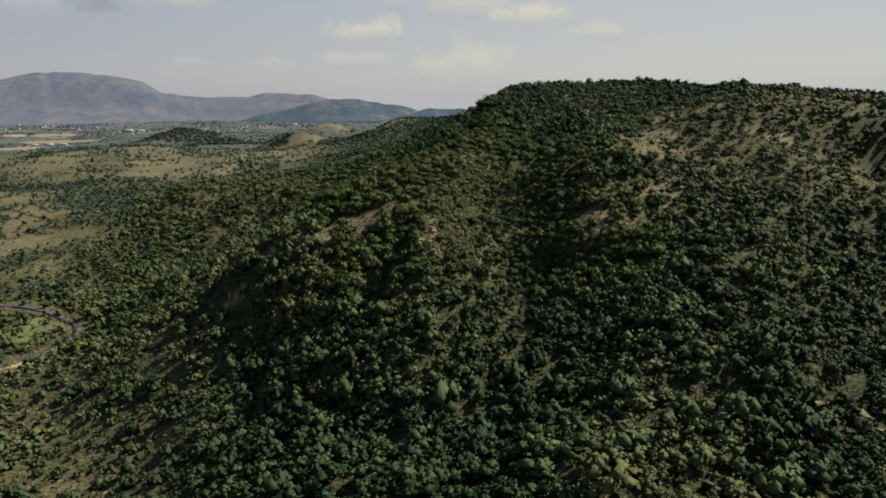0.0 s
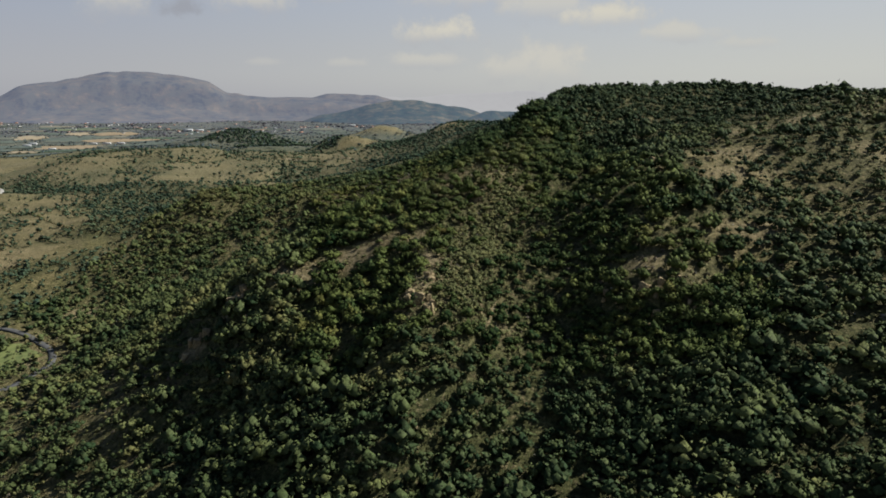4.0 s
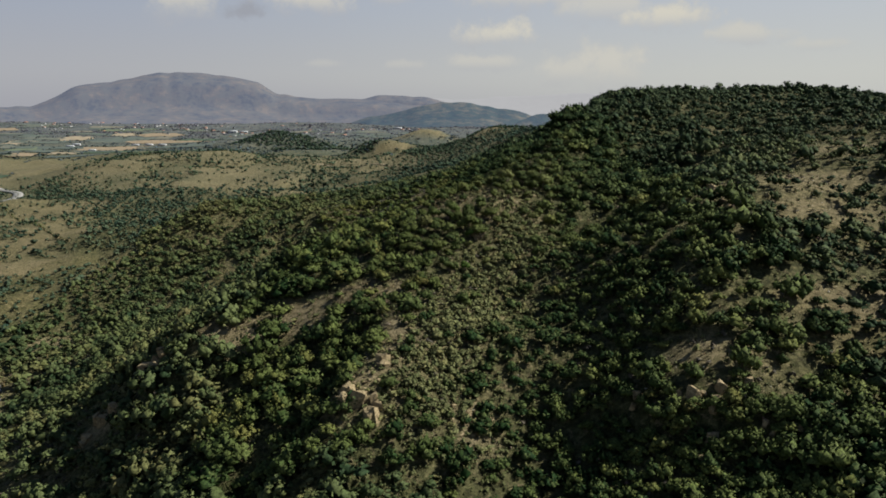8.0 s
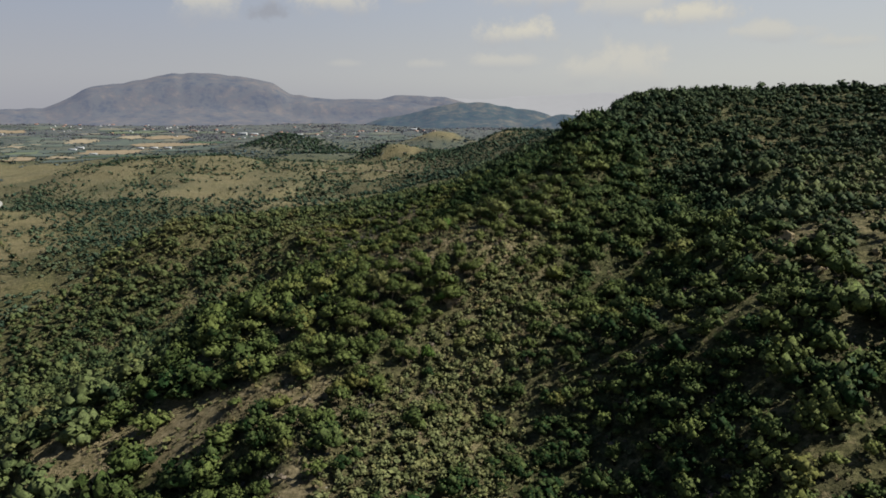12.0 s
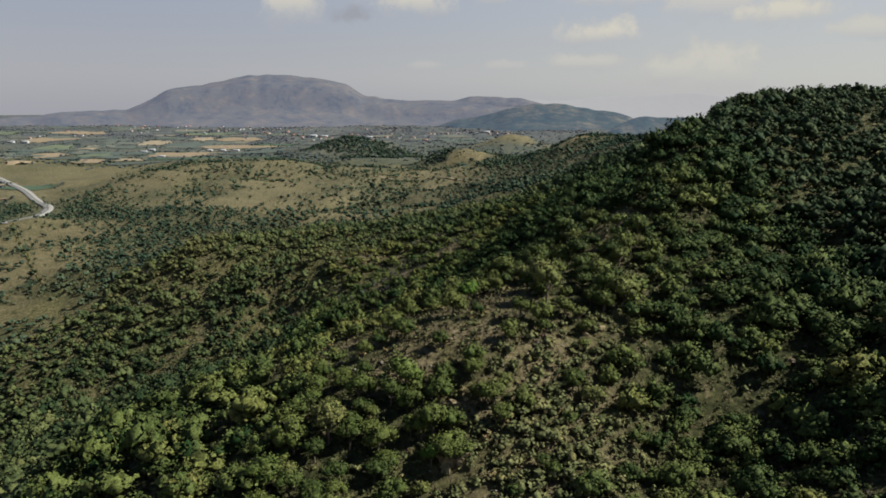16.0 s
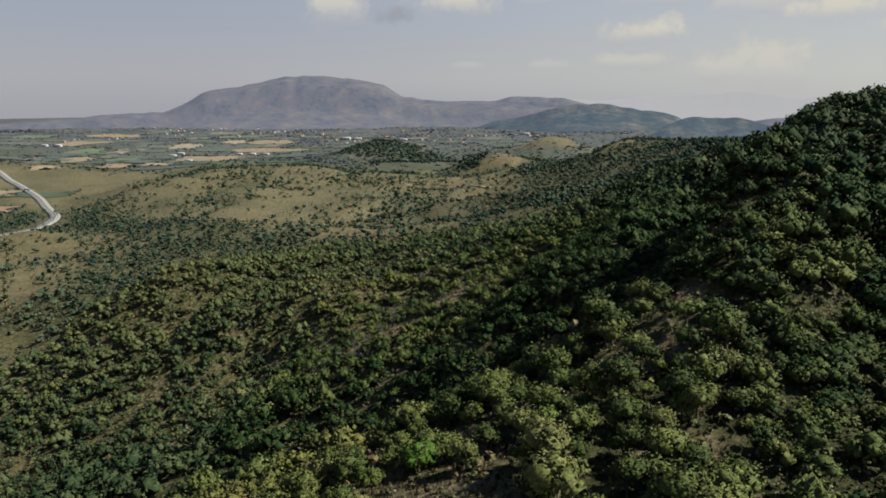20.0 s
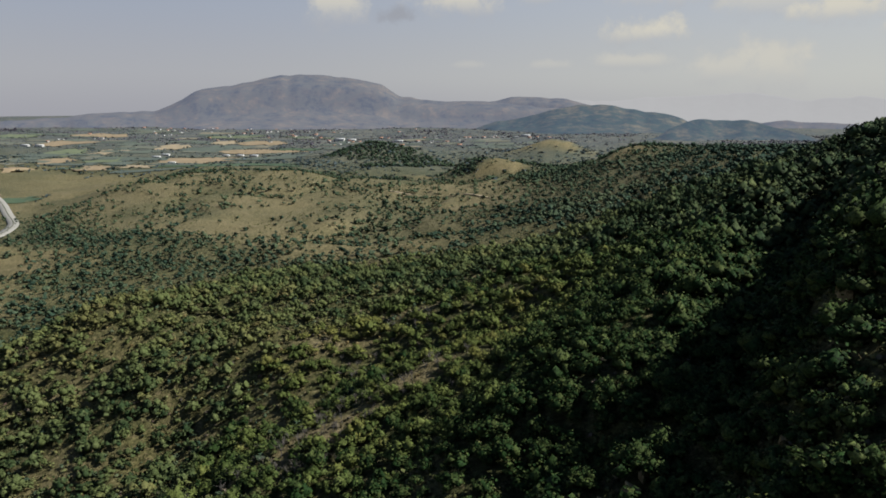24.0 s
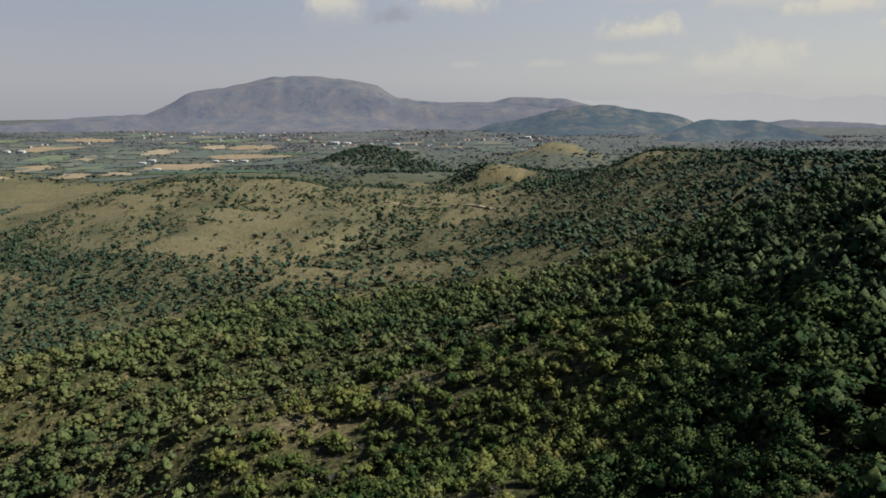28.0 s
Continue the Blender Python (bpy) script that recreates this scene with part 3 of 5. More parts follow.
def mesh_from(name, co, quads=None, tris=None, mat=None, shade=False, **attrs):
    me = bpy.data.meshes.new(name)
    nq, nt = (len(quads) if quads is not None else 0), (len(tris) if tris is not None else 0)
    idx = np.concatenate([np.ravel(a) for a in (quads, tris) if a is not None and len(a)]).astype(np.int32)
    start = np.r_[np.arange(nq) * 4, nq * 4 + np.arange(nt) * 3].astype(np.int32)
    me.vertices.add(len(co))
    me.vertices.foreach_set("co", np.ascontiguousarray(co, np.float32).ravel())
    me.loops.add(len(idx))
    me.loops.foreach_set("vertex_index", idx)
    me.polygons.add(nq + nt)
    me.polygons.foreach_set("loop_start", start)
    for key, val in attrs.items():
        vec = np.ndim(val) == 2
        me.attributes.new(key, "FLOAT_VECTOR" if vec else "FLOAT", "POINT").data.foreach_set("vector" if vec else "value", np.ascontiguousarray(val, np.float32).ravel())
    me.update(calc_edges=True)
    me.validate()
    if shade:
        me.polygons.foreach_set("use_smooth", np.ones(nq + nt, bool))
    if mat:
        me.materials.append(mat)
    return me


def grid_quads(nx, ny):
    i = (np.arange(ny - 1)[:, None] * nx + np.arange(nx - 1)).ravel()
    return np.stack([i, i + 1, i + nx + 1, i + nx], 1)


def steepness(x, y):
    z = height(x, y)
    return np.hypot(height(x + 3, y) - z, height(x, y + 3) - z) / 3


gx, gy = axis(-4700, -360, 320, 3600, 3.0, 1.045, 60), axis(-500, 170, 900, 5000, 3.0, 1.045, 60)
XX, YY = np.meshgrid(gx, gy)
GZ = height(XX, YY)
wx, wy = XX.ravel(), YY.ravel()
tan_, far_ = tan_land(wx, wy), smooth(wy, 1430, 1560)
lush = np.clip(0.9 + 0.8 * (vnoise(wx, wy, 70, 21) - 0.5) + 0.5 * (vnoise(wx, wy, 18, 22) - 0.5), 0, 1) * (0.3 + 0.7 * wooded(wx, wy)) * (1 - 0.9 * glade(wx, wy)) * (1 - 0.8 * tan_)
lush = np.clip(lush + tan_ * 0.55 * smooth(vnoise(wx, wy, 80, 23), 0.45, 0.7) + far_ * 0.85 * smooth(vnoise(wx, wy, 160, 24) + 0.3 * vnoise(wx, wy, 45, 25), 0.45, 0.75), 0, 0.92)
# greener grass on the valley floor in front of the hills, and under the woods at the near end
vale = smooth(wy, 640, 760) * (1 - smooth(wy, 1250, 1450)) * (1 - tan_) * (1 - smooth(wx, -190, -120))
north = smooth(wy, 840, 900) * smooth(wx, -270, -200) * (1 - smooth(wy, 1450, 1600))
lush = lush * (1 - 0.3 * north * smooth(vnoise(wx, wy, 40, 37), 0.45, 0.75))
lush = np.maximum(lush, 0.62 * north)
scrubland = (1 - smooth(wx, -150, -100)) * smooth(wy, 560, 640) * (1 - smooth(wy, 800, 880))
lush = lush * (1 - 0.35 * scrubland * smooth(vnoise(wx, wy, 30, 20), 0.5, 0.8))
low_wood = (1 - smooth(wy, 300, 350)) * smooth(wx, -110, -60)
lush = np.maximum(lush, vale * (0.5 + 0.7 * (vnoise(wx, wy, 50, 29) - 0.35)))
lush = np.maximum(lush, low_wood * (0.9 + 0.4 * (vnoise(wx, wy, 20, 30) - 0.4)))
# steep banks and the face below the crest get darker ground in place of shade
bank = np.hypot(*np.gradient(GZ.reshape(XX.shape), gy, gx)).ravel()
lush = np.maximum(lush, 0.92 * smooth(bank, 0.5, 0.8) * (wx > -200) * (wy < 1000))
face = smooth(wx, -75, -45) * (1 - smooth(wx, 20, 45)) * smooth(wy, 600, 630) * (1 - smooth(wy, 760, 820))
lush = np.maximum(lush, 0.92 * face)
lush *= 1 - 0.9 * glade(wx, wy) * (wy > 1200)
# how much painted haze the ground takes on, growing with distance
far_haze = 0.92 * smooth(wy - 0.25 * wx, 1850, 2650) * (1 - 0.8 * glade(wx, wy))
ground = new("ground", mesh_from("ground", np.stack([XX.ravel(), YY.ravel(), GZ], 1), grid_quads(len(gx), len(gy)), mat=GROUND, shade=True, lush=lush, far_haze=far_haze, straw=np.maximum(0.3 * scrub_band(wx, wy) + 0.45 * glade(wx, wy) * (np.abs(wx + 14) < 12) * smooth(wy, 325, 335) * (1 - smooth(wy, 385, 400)), np.maximum(0.28 * tan_ * smooth(vnoise(wx, wy, 55, 65) + 0.5 * (vnoise(wx, wy, 17, 66) - 0.5), 0.2, 0.6) * (1 - 0.7 * ravine(wx, wy)), glade(wx, wy) * smooth(wy, 280, 335) * (1 - 0.45 * smooth(wx, 45, 75)) * (0.84 - 0.42 * smooth(wy, 600, 750) + 0.5 * (vnoise(wx, wy, 5, 67) - 0.5)))), plain=(smooth(wy, 1450, 1800) * 0.5 + smooth(np.hypot(wx, wy - 450), 400, 900) * 0.24) * (1 - 0.8 * glade(wx, wy))))
tagged(ground, "dry grassy hillsides, gullies and wide valley floor", "ground", kind="structure")



# ================= distant mountains =================
def far_mountain(name, crest, front, base, label, mat, cliff=0.0, seed=0, back=500.0, rugged=0.13):
    """A mountain: a skyline of x, y, z with slopes on both sides, gullied and, where it has a cliff, stepped."""
    c = np.array(crest, float)
    d = np.r_[0, np.cumsum(np.hypot(*np.diff(c[:, :2], axis=0).T))]
    s = np.linspace(0, d[-1], 220)
    cx, cy, cz = (np.interp(s, d, c[:, k]) for k in range(3))
    for k in range(2):
        cz = np.convolve(np.pad(cz, 2, "edge"), (0.1, 0.2, 0.4, 0.2, 0.1), "valid")
    cz += 6 * (vnoise(s, s * 0, 40, seed) - 0.5) + 8 * (vnoise(s, s * 0, 110, seed + 6) - 0.5)
    way_ = unit(np.stack([-cx, 350 - cy], 1))
    rows = []
    for u in np.concatenate([np.linspace(1, 0, 34), np.linspace(-0.05, -1, 6)]):
        reach = (u * front if u > 0 else u * back) * np.clip((cz - base) / 90, 0.12, 1)
        bend = s + 170 * vnoise(s, np.full_like(s, u * 300), 210, seed + 3) + 60 * vnoise(s, np.full_like(s, u * 200), 70, seed + 4)
        gul = 0.9 - 2.2 * np.abs(vnoise(bend + 500 * u, np.full_like(s, u * 420), 190, seed + 1) - 0.5) - 0.7 * np.abs(vnoise(bend - 260 * u, np.full_like(s, u * 380), 95, seed + 7) - 0.5) - 0.5 * np.abs(vnoise(bend * 0.8 + u * 90, np.full_like(s, u * 420), 47, seed + 5) - 0.5)
        fine_ = (vnoise(s, np.full_like(s, u * 700), 28, seed + 2) - 0.5)
        f = 1 - abs(u)
        if u >= 0:
            f = f ** 1.6 * (1 - cliff) + cliff * smooth(np.array(f), 0.70, 0.78) if cliff else f ** 1.5
        z = base + (cz - base) * f + (gul * rugged * (cz - base) + fine_ * 10) * f * abs(u) ** 0.5
        rows.append(np.stack([cx + way_[:, 0] * reach, cy + way_[:, 1] * reach, z], 1))
    co = np.concatenate(rows)
    ob = new(name, mesh_from(name, co, grid_quads(len(s), len(rows)), mat=mat, shade=True))
    return tagged(ob, label, "mountain", kind="structure")


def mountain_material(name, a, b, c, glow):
    """Distant backdrop: scrub, rock and dry grass, with the haze put in as emission."""
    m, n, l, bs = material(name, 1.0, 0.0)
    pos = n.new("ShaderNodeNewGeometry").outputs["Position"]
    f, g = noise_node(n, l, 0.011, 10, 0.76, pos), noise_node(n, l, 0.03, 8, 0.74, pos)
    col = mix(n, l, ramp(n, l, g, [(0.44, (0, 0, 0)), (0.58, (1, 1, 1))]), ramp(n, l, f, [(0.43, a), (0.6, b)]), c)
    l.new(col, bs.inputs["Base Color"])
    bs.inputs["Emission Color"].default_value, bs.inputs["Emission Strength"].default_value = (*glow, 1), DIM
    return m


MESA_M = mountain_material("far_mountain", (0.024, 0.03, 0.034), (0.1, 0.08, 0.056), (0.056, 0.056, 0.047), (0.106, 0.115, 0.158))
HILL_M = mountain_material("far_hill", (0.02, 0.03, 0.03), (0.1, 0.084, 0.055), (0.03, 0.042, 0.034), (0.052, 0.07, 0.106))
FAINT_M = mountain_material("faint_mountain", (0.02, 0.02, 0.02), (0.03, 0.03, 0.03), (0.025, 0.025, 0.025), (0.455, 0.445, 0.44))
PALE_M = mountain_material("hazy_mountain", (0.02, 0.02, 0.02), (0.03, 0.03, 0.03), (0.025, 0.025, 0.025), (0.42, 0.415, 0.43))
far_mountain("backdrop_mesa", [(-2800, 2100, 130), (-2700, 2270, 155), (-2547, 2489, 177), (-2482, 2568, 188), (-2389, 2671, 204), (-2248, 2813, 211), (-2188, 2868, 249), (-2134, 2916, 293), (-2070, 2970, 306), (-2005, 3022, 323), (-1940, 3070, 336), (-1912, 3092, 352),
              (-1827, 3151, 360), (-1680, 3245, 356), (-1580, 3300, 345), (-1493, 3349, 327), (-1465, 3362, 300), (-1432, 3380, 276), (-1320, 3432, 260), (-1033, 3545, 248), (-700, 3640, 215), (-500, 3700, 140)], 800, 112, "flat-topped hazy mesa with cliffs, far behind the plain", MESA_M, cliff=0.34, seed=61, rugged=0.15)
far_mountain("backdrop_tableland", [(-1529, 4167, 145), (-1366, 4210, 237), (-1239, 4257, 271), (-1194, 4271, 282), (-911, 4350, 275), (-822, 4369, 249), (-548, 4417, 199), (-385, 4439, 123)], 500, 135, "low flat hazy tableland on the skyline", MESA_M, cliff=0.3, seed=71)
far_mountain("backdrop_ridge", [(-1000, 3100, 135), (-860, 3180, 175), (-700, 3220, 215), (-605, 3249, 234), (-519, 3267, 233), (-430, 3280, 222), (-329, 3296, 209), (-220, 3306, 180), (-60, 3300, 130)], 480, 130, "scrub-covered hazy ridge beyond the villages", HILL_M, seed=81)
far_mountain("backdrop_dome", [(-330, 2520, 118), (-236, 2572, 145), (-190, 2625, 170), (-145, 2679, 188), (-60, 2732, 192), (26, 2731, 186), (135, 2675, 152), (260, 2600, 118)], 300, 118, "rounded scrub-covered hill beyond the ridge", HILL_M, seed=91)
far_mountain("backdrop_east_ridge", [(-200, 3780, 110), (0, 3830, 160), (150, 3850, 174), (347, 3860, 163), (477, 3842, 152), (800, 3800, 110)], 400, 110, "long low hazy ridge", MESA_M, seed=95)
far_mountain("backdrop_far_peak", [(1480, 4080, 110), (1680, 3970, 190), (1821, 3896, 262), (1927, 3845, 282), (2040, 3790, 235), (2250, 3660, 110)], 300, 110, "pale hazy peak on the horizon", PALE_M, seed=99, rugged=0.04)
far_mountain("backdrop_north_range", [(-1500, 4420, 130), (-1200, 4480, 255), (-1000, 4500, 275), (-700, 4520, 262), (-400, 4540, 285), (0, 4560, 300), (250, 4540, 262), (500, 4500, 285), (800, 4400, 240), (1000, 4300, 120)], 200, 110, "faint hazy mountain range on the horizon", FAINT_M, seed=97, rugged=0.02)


# ================= fields, roads =================
# parcels on the plain: x, y, length, width, turn, crop
PARCELS = [(-1144, 1764, 150, 170, 21, "stubble"), (-1154, 2014, 215, 90, 14, "stubble"), (-1269, 2189, 115, 90, 25, "stubble"), (-1376, 2151, 70, 90, 20, "pale"), (-1205, 1554, 62, 80, 23, "stubble"),
           (-1151, 1623, 74, 50, 14, "pale"), (-1775, 1954, 110, 150, 10, "stubble"), (-1394, 1621, 62, 120, 34, "stubble"), (-1538, 1766, 70, 200, 34, "green"), (-1233, 1524, 62, 26, 25, "dark"),
           (-957, 1683, 280, 120, 2, "dark"), (-1317, 1709, 80, 110, 20, "green"), (-1464, 1828, 52, 100, 19, "pale"), (-1270, 1440, 50, 60, 36, "stubble"), (-1424, 2001, 80, 120, 26, "pale"), (-1083, 2093, 105, 60, 9, "dark"),
           (-1000, 1220, 90, 50, 30, "dark"), (-960, 1090, 90, 60, 40, "earth"), (-1100, 1190, 110, 60, 35, "stubble"), (-1500, 2350, 160, 110, 20, "green"), (-1250, 2420, 170, 60, 15, "green"), (-1900, 2200, 150, 120, 15, "stubble"), (-2100, 2050, 140, 120, 20, "green"), (-325, 500, 46, 34, -20, "meadow"), (-291, 432, 15, 11, 50, "bank")]


def roofs_and_fields(x, y):
    g = np.zeros(len(x))
    for px, py, a, b, turn, crop in PARCELS:
        c, s = math.cos(radians(turn)), math.sin(radians(turn))
        u, v = (x - px) * c + (y - py) * s, -(x - px) * s + (y - py) * c
        g = np.maximum(g, ((np.abs(u) < a / 2 + 5) & (np.abs(v) < b / 2 + 5)) * 1.0)
    return g


def draped(name, x, y, a, b, turn, mat, lift, n=10, seed=0):
    """A sheet that follows the ground, with a slightly uneven edge."""
    u, v = np.meshgrid(np.linspace(-0.5, 0.5, n), np.linspace(-0.5, 0.5, n))
    c, s = math.cos(radians(turn)), math.sin(radians(turn))
    u, v = u * a * (1 + 0.28 * np.sin(v * 6 + seed)), v * b * (1 + 0.22 * np.sin(u * 7 + 2 * seed) + 0.1 * np.sin(u * 17 + seed))
    gx_, gy_ = (x + u * c - v * s).ravel(), (y + u * s + v * c).ravel()
    return new(name, mesh_from(name, np.stack([gx_, gy_, height(gx_, gy_) + lift], 1), grid_quads(n, n), mat=mat, shade=True))


CROPS = dict(stubble=plain("stubble", [(0.3, (0.17, 0.13, 0.08)), (0.7, (0.27, 0.205, 0.125))], 0.05), pale=plain("pale_stubble", [(0.3, (0.2, 0.16, 0.1)), (0.7, (0.31, 0.25, 0.165))], 0.05),
             green=plain("green_crop", [(0.3, (0.085, 0.105, 0.06)), (0.7, (0.14, 0.155, 0.09))], 0.05), meadow=plain("meadow_grass", [(0.3, (0.07, 0.09, 0.03)), (0.7, (0.15, 0.165, 0.055))], 0.2), bank=plain("yellow_earth", [(0.3, (0.3, 0.2, 0.08)), (0.7, (0.46, 0.33, 0.15))], 0.3), dark=plain("orchard_crop", [(0.3, (0.035, 0.06, 0.035)), (0.7, (0.07, 0.10, 0.055))], 0.08), earth=plain("ploughed_earth", [(0.3, (0.17, 0.115, 0.07)), (0.7, (0.25, 0.175, 0.11))], 0.06))
CROP_LABELS = dict(stubble="harvested tan stubble field on the plain", pale="pale dry field on the plain", green="green irrigated field on the plain", dark="dark green orchard plot on the plain", earth="ploughed reddish earth field beside the highway", meadow="green meadow beside the bending road", bank="bare yellow earth bank by the road")
for k, (px, py, a, b, turn, crop) in enumerate(PARCELS):
    tagged(draped("field", px, py, a, b, turn, CROPS[crop], 1.0 if py > 600 else 0.4, 12, k), CROP_LABELS[crop], "field", kind="structure")


def patchwork():
    """Small plots of the plain, each a sheet on the ground with its own tint."""
    co, qs, tint = [], [], []
    for k in range(230):
        px, py = rng.uniform(-2300, -500), rng.uniform(1480, 2450)
        if tan_land(np.array([px]), np.array([py]))[0] > 0.2 or (px > -900 and py < 2150) or roofs_and_fields(np.array([px]), np.array([py]))[0] > 0:
            continue
        a, b, turn = rng.uniform(30, 130), rng.uniform(25, 80), radians(18 + rng.normal(0, 10))
        u, v = np.meshgrid(np.linspace(-0.5, 0.5, 5) * a, np.linspace(-0.5, 0.5, 5) * b)
        x, y = (px + u * math.cos(turn) - v * math.sin(turn)).ravel(), (py + u * math.sin(turn) + v * math.cos(turn)).ravel()
        qs.append(grid_quads(5, 5) + 25 * len(co))
        co.append(np.stack([x, y, height(x, y) + 1.0 + 0.1 * (k % 5)], 1))
        tint.append(np.full(25, rng.uniform(0, 1)))
    m, n, l, b = material("plots", 0.95, 0.1)
    pos = n.new("ShaderNodeNewGeometry").outputs["Position"]
    col = ramp(n, l, attr(n, "tint").outputs["Fac"], [(0.0, (0.042, 0.062, 0.058)), (0.5, (0.078, 0.096, 0.078)), (0.74, (0.13, 0.125, 0.095)), (0.9, (0.2, 0.165, 0.115)), (1.0, (0.26, 0.21, 0.145))])
    l.new(mix(n, l, noise_node(n, l, 0.04, 7, 0.65, pos), col, (0.11, 0.12, 0.095)), b.inputs["Base Color"])
    ob = new("small_plots", mesh_from("small_plots", np.concatenate(co), np.concatenate(qs), mat=m, shade=True, tint=np.concatenate(tint)))
    tagged(ob, "patchwork of small dry and green plots on the plain", "fields", kind="stuff")


patchwork()


def ribbon(name, pts, width, mat, lift, level=None):
    """A strip of road along smoothed way points."""
    p = smoothed(pts)
    t = np.gradient(p, axis=0)
    nrm = unit(np.stack([-t[:, 1], t[:, 0]], 1))
    z = height(p[:, 0], p[:, 1]) if level is None else level
    z = np.convolve(np.pad(z, 2, "edge"), np.ones(5) / 5, "valid") + lift
    rows = [np.c_[p + nrm * width * f, z - (0.8 if abs(f) > 0.5 else 0)] for f in (-0.52, -0.5, 0.0, 0.5, 0.52)]
    return new(name, mesh_from(name, np.stack(rows, 1).reshape(-1, 3), grid_quads(5, len(p)), mat=mat))


ASPHALT = plain("pale_road_concrete", [(0.3, (0.19, 0.18, 0.16)), (0.7, (0.28, 0.265, 0.235))], 0.3)
OLD_ROAD = plain("grey_asphalt", [(0.3, (0.05, 0.05, 0.048)), (0.7, (0.09, 0.088, 0.084))], 0.3)
MEDIAN = plain("weedy_median", [(0.3, (0.05, 0.055, 0.03)), (0.7, (0.10, 0.10, 0.06))], 0.4)
TRACK = plain("pale_dirt", [(0.3, (0.22, 0.175, 0.11)), (0.7, (0.34, 0.28, 0.19))], 0.3)
road = tagged(ribbon("road", HIGHWAY, 12.0, ASPHALT, 1.6, WAY_Z), "pale concrete divided highway curving over the valley floor", "road", kind="structure")
strip = ribbon("median_strip", HIGHWAY, 1.1, MEDIAN, 1.75, WAY_Z)
strip.parent = road
tagged(ribbon("road", SIDE_ROAD, 4.6, OLD_ROAD, 0.5), "narrow grey asphalt road bending along the valley foot", "road", kind="structure")
tagged(ribbon("track", [(-430, 1345), (-393, 1352), (-347, 1352), (-309, 1340), (-280, 1325)], 5.0, TRACK, 0.8), "pale dirt track over the grassy hill", "track", kind="structure")

# ================= trees =================


OCTA_V = np.array([(1, 0, 0), (-1, 0, 0), (0, 1, 0), (0, -1, 0), (0, 0, 1), (0, 0, -1)], float)
OCTA_F = np.array([(0, 2, 4), (2, 1, 4), (1, 3, 4), (3, 0, 4), (2, 0, 5), (1, 2, 5), (3, 1, 5), (0, 3, 5)])


def split(v, f):
    """Each triangle of a ball cut into four."""
    v, at_, out = [tuple(p) for p in v], {}, []
    for a, b, c in f:
        m = []
        for p, q in ((a, b), (b, c), (c, a)):
            key = (min(p, q), max(p, q))
            if key not in at_:
                at_[key] = len(v)
                v.append(tuple(unit(np.array(v[p]) + np.array(v[q]))))
            m.append(at_[key])
        out += [(a, m[0], m[2]), (m[0], b, m[1]), (m[2], m[1], c), tuple(m)]
    return np.array(v), np.array(out)


BALL_V, BALL_F = split(OCTA_V, OCTA_F)


def crown(lobes, leaves, size, flat=0.8, up=1.0, fine=True, spread=0.45, core=0.85):
    """A crown about 2 wide round (0, 0, up): a few uneven lobes, covered by tufts of leaves."""
    bv, bf = (BALL_V, BALL_F) if fine else (OCTA_V, OCTA_F)
    k = len(bv)
    ang = np.arange(lobes) * 2.4 + rng.uniform(0, 6)
    c = np.stack([np.cos(ang) * spread, np.sin(ang) * spread, rng.uniform(-0.25, 0.25, lobes)], 1) * rng.uniform(0.5, 1.45, (lobes, 1))
    c[0] = (0, 0, 0.2)
    rad = rng.uniform(0.3, 0.55, lobes)
    rad[0] = 0.55
    v, t = [], []
    for i in range(lobes):
        t.append(bf + k * i)
        v.append(bv * rng.uniform(0.6, 1.06, (k, 1)) * rad[i] * core + c[i])
    pick = rng.integers(0, lobes, leaves)
    way = unit(rng.normal(size=(leaves, 3)) + (0, 0, 0.45))
    spot = c[pick] + way * rad[pick, None] * rng.uniform(0.78, 1.2, (leaves, 1))
    nor = unit(way + rng.normal(size=(leaves, 3)) * 0.65 + (0, 0, 0.2))
    a = unit(np.cross(nor, rng.normal(size=(leaves, 3))))
    b = np.cross(nor, a)
    s = size * rng.uniform(0.55, 1.35, (leaves, 1))
    lift = nor * s * rng.uniform(-0.4, 0.4, (leaves, 1))
    quad = np.stack([spot - a * s, spot - b * s * 0.75 + lift, spot + a * s, spot + b * s * 0.75 + lift], 1)
    q = np.arange(leaves * 4).reshape(-1, 4) + k * lobes
    v = np.concatenate([*v, quad.reshape(-1, 3)])
    v[:, 2] = v[:, 2] * flat + up
    mid = np.repeat(c, k, 0)
    swell = np.concatenate([np.tile(bv, (lobes, 1)) + mid * 0.5 + rng.normal(size=(k * lobes, 3)) * 0.34, np.repeat(way + c[pick] * 0.5 + nor * 0.85 + rng.normal(size=(leaves, 3)) * 0.25, 4, 0)])
    return v, q, np.concatenate(t), unit(swell + (0, 0, 0.12))


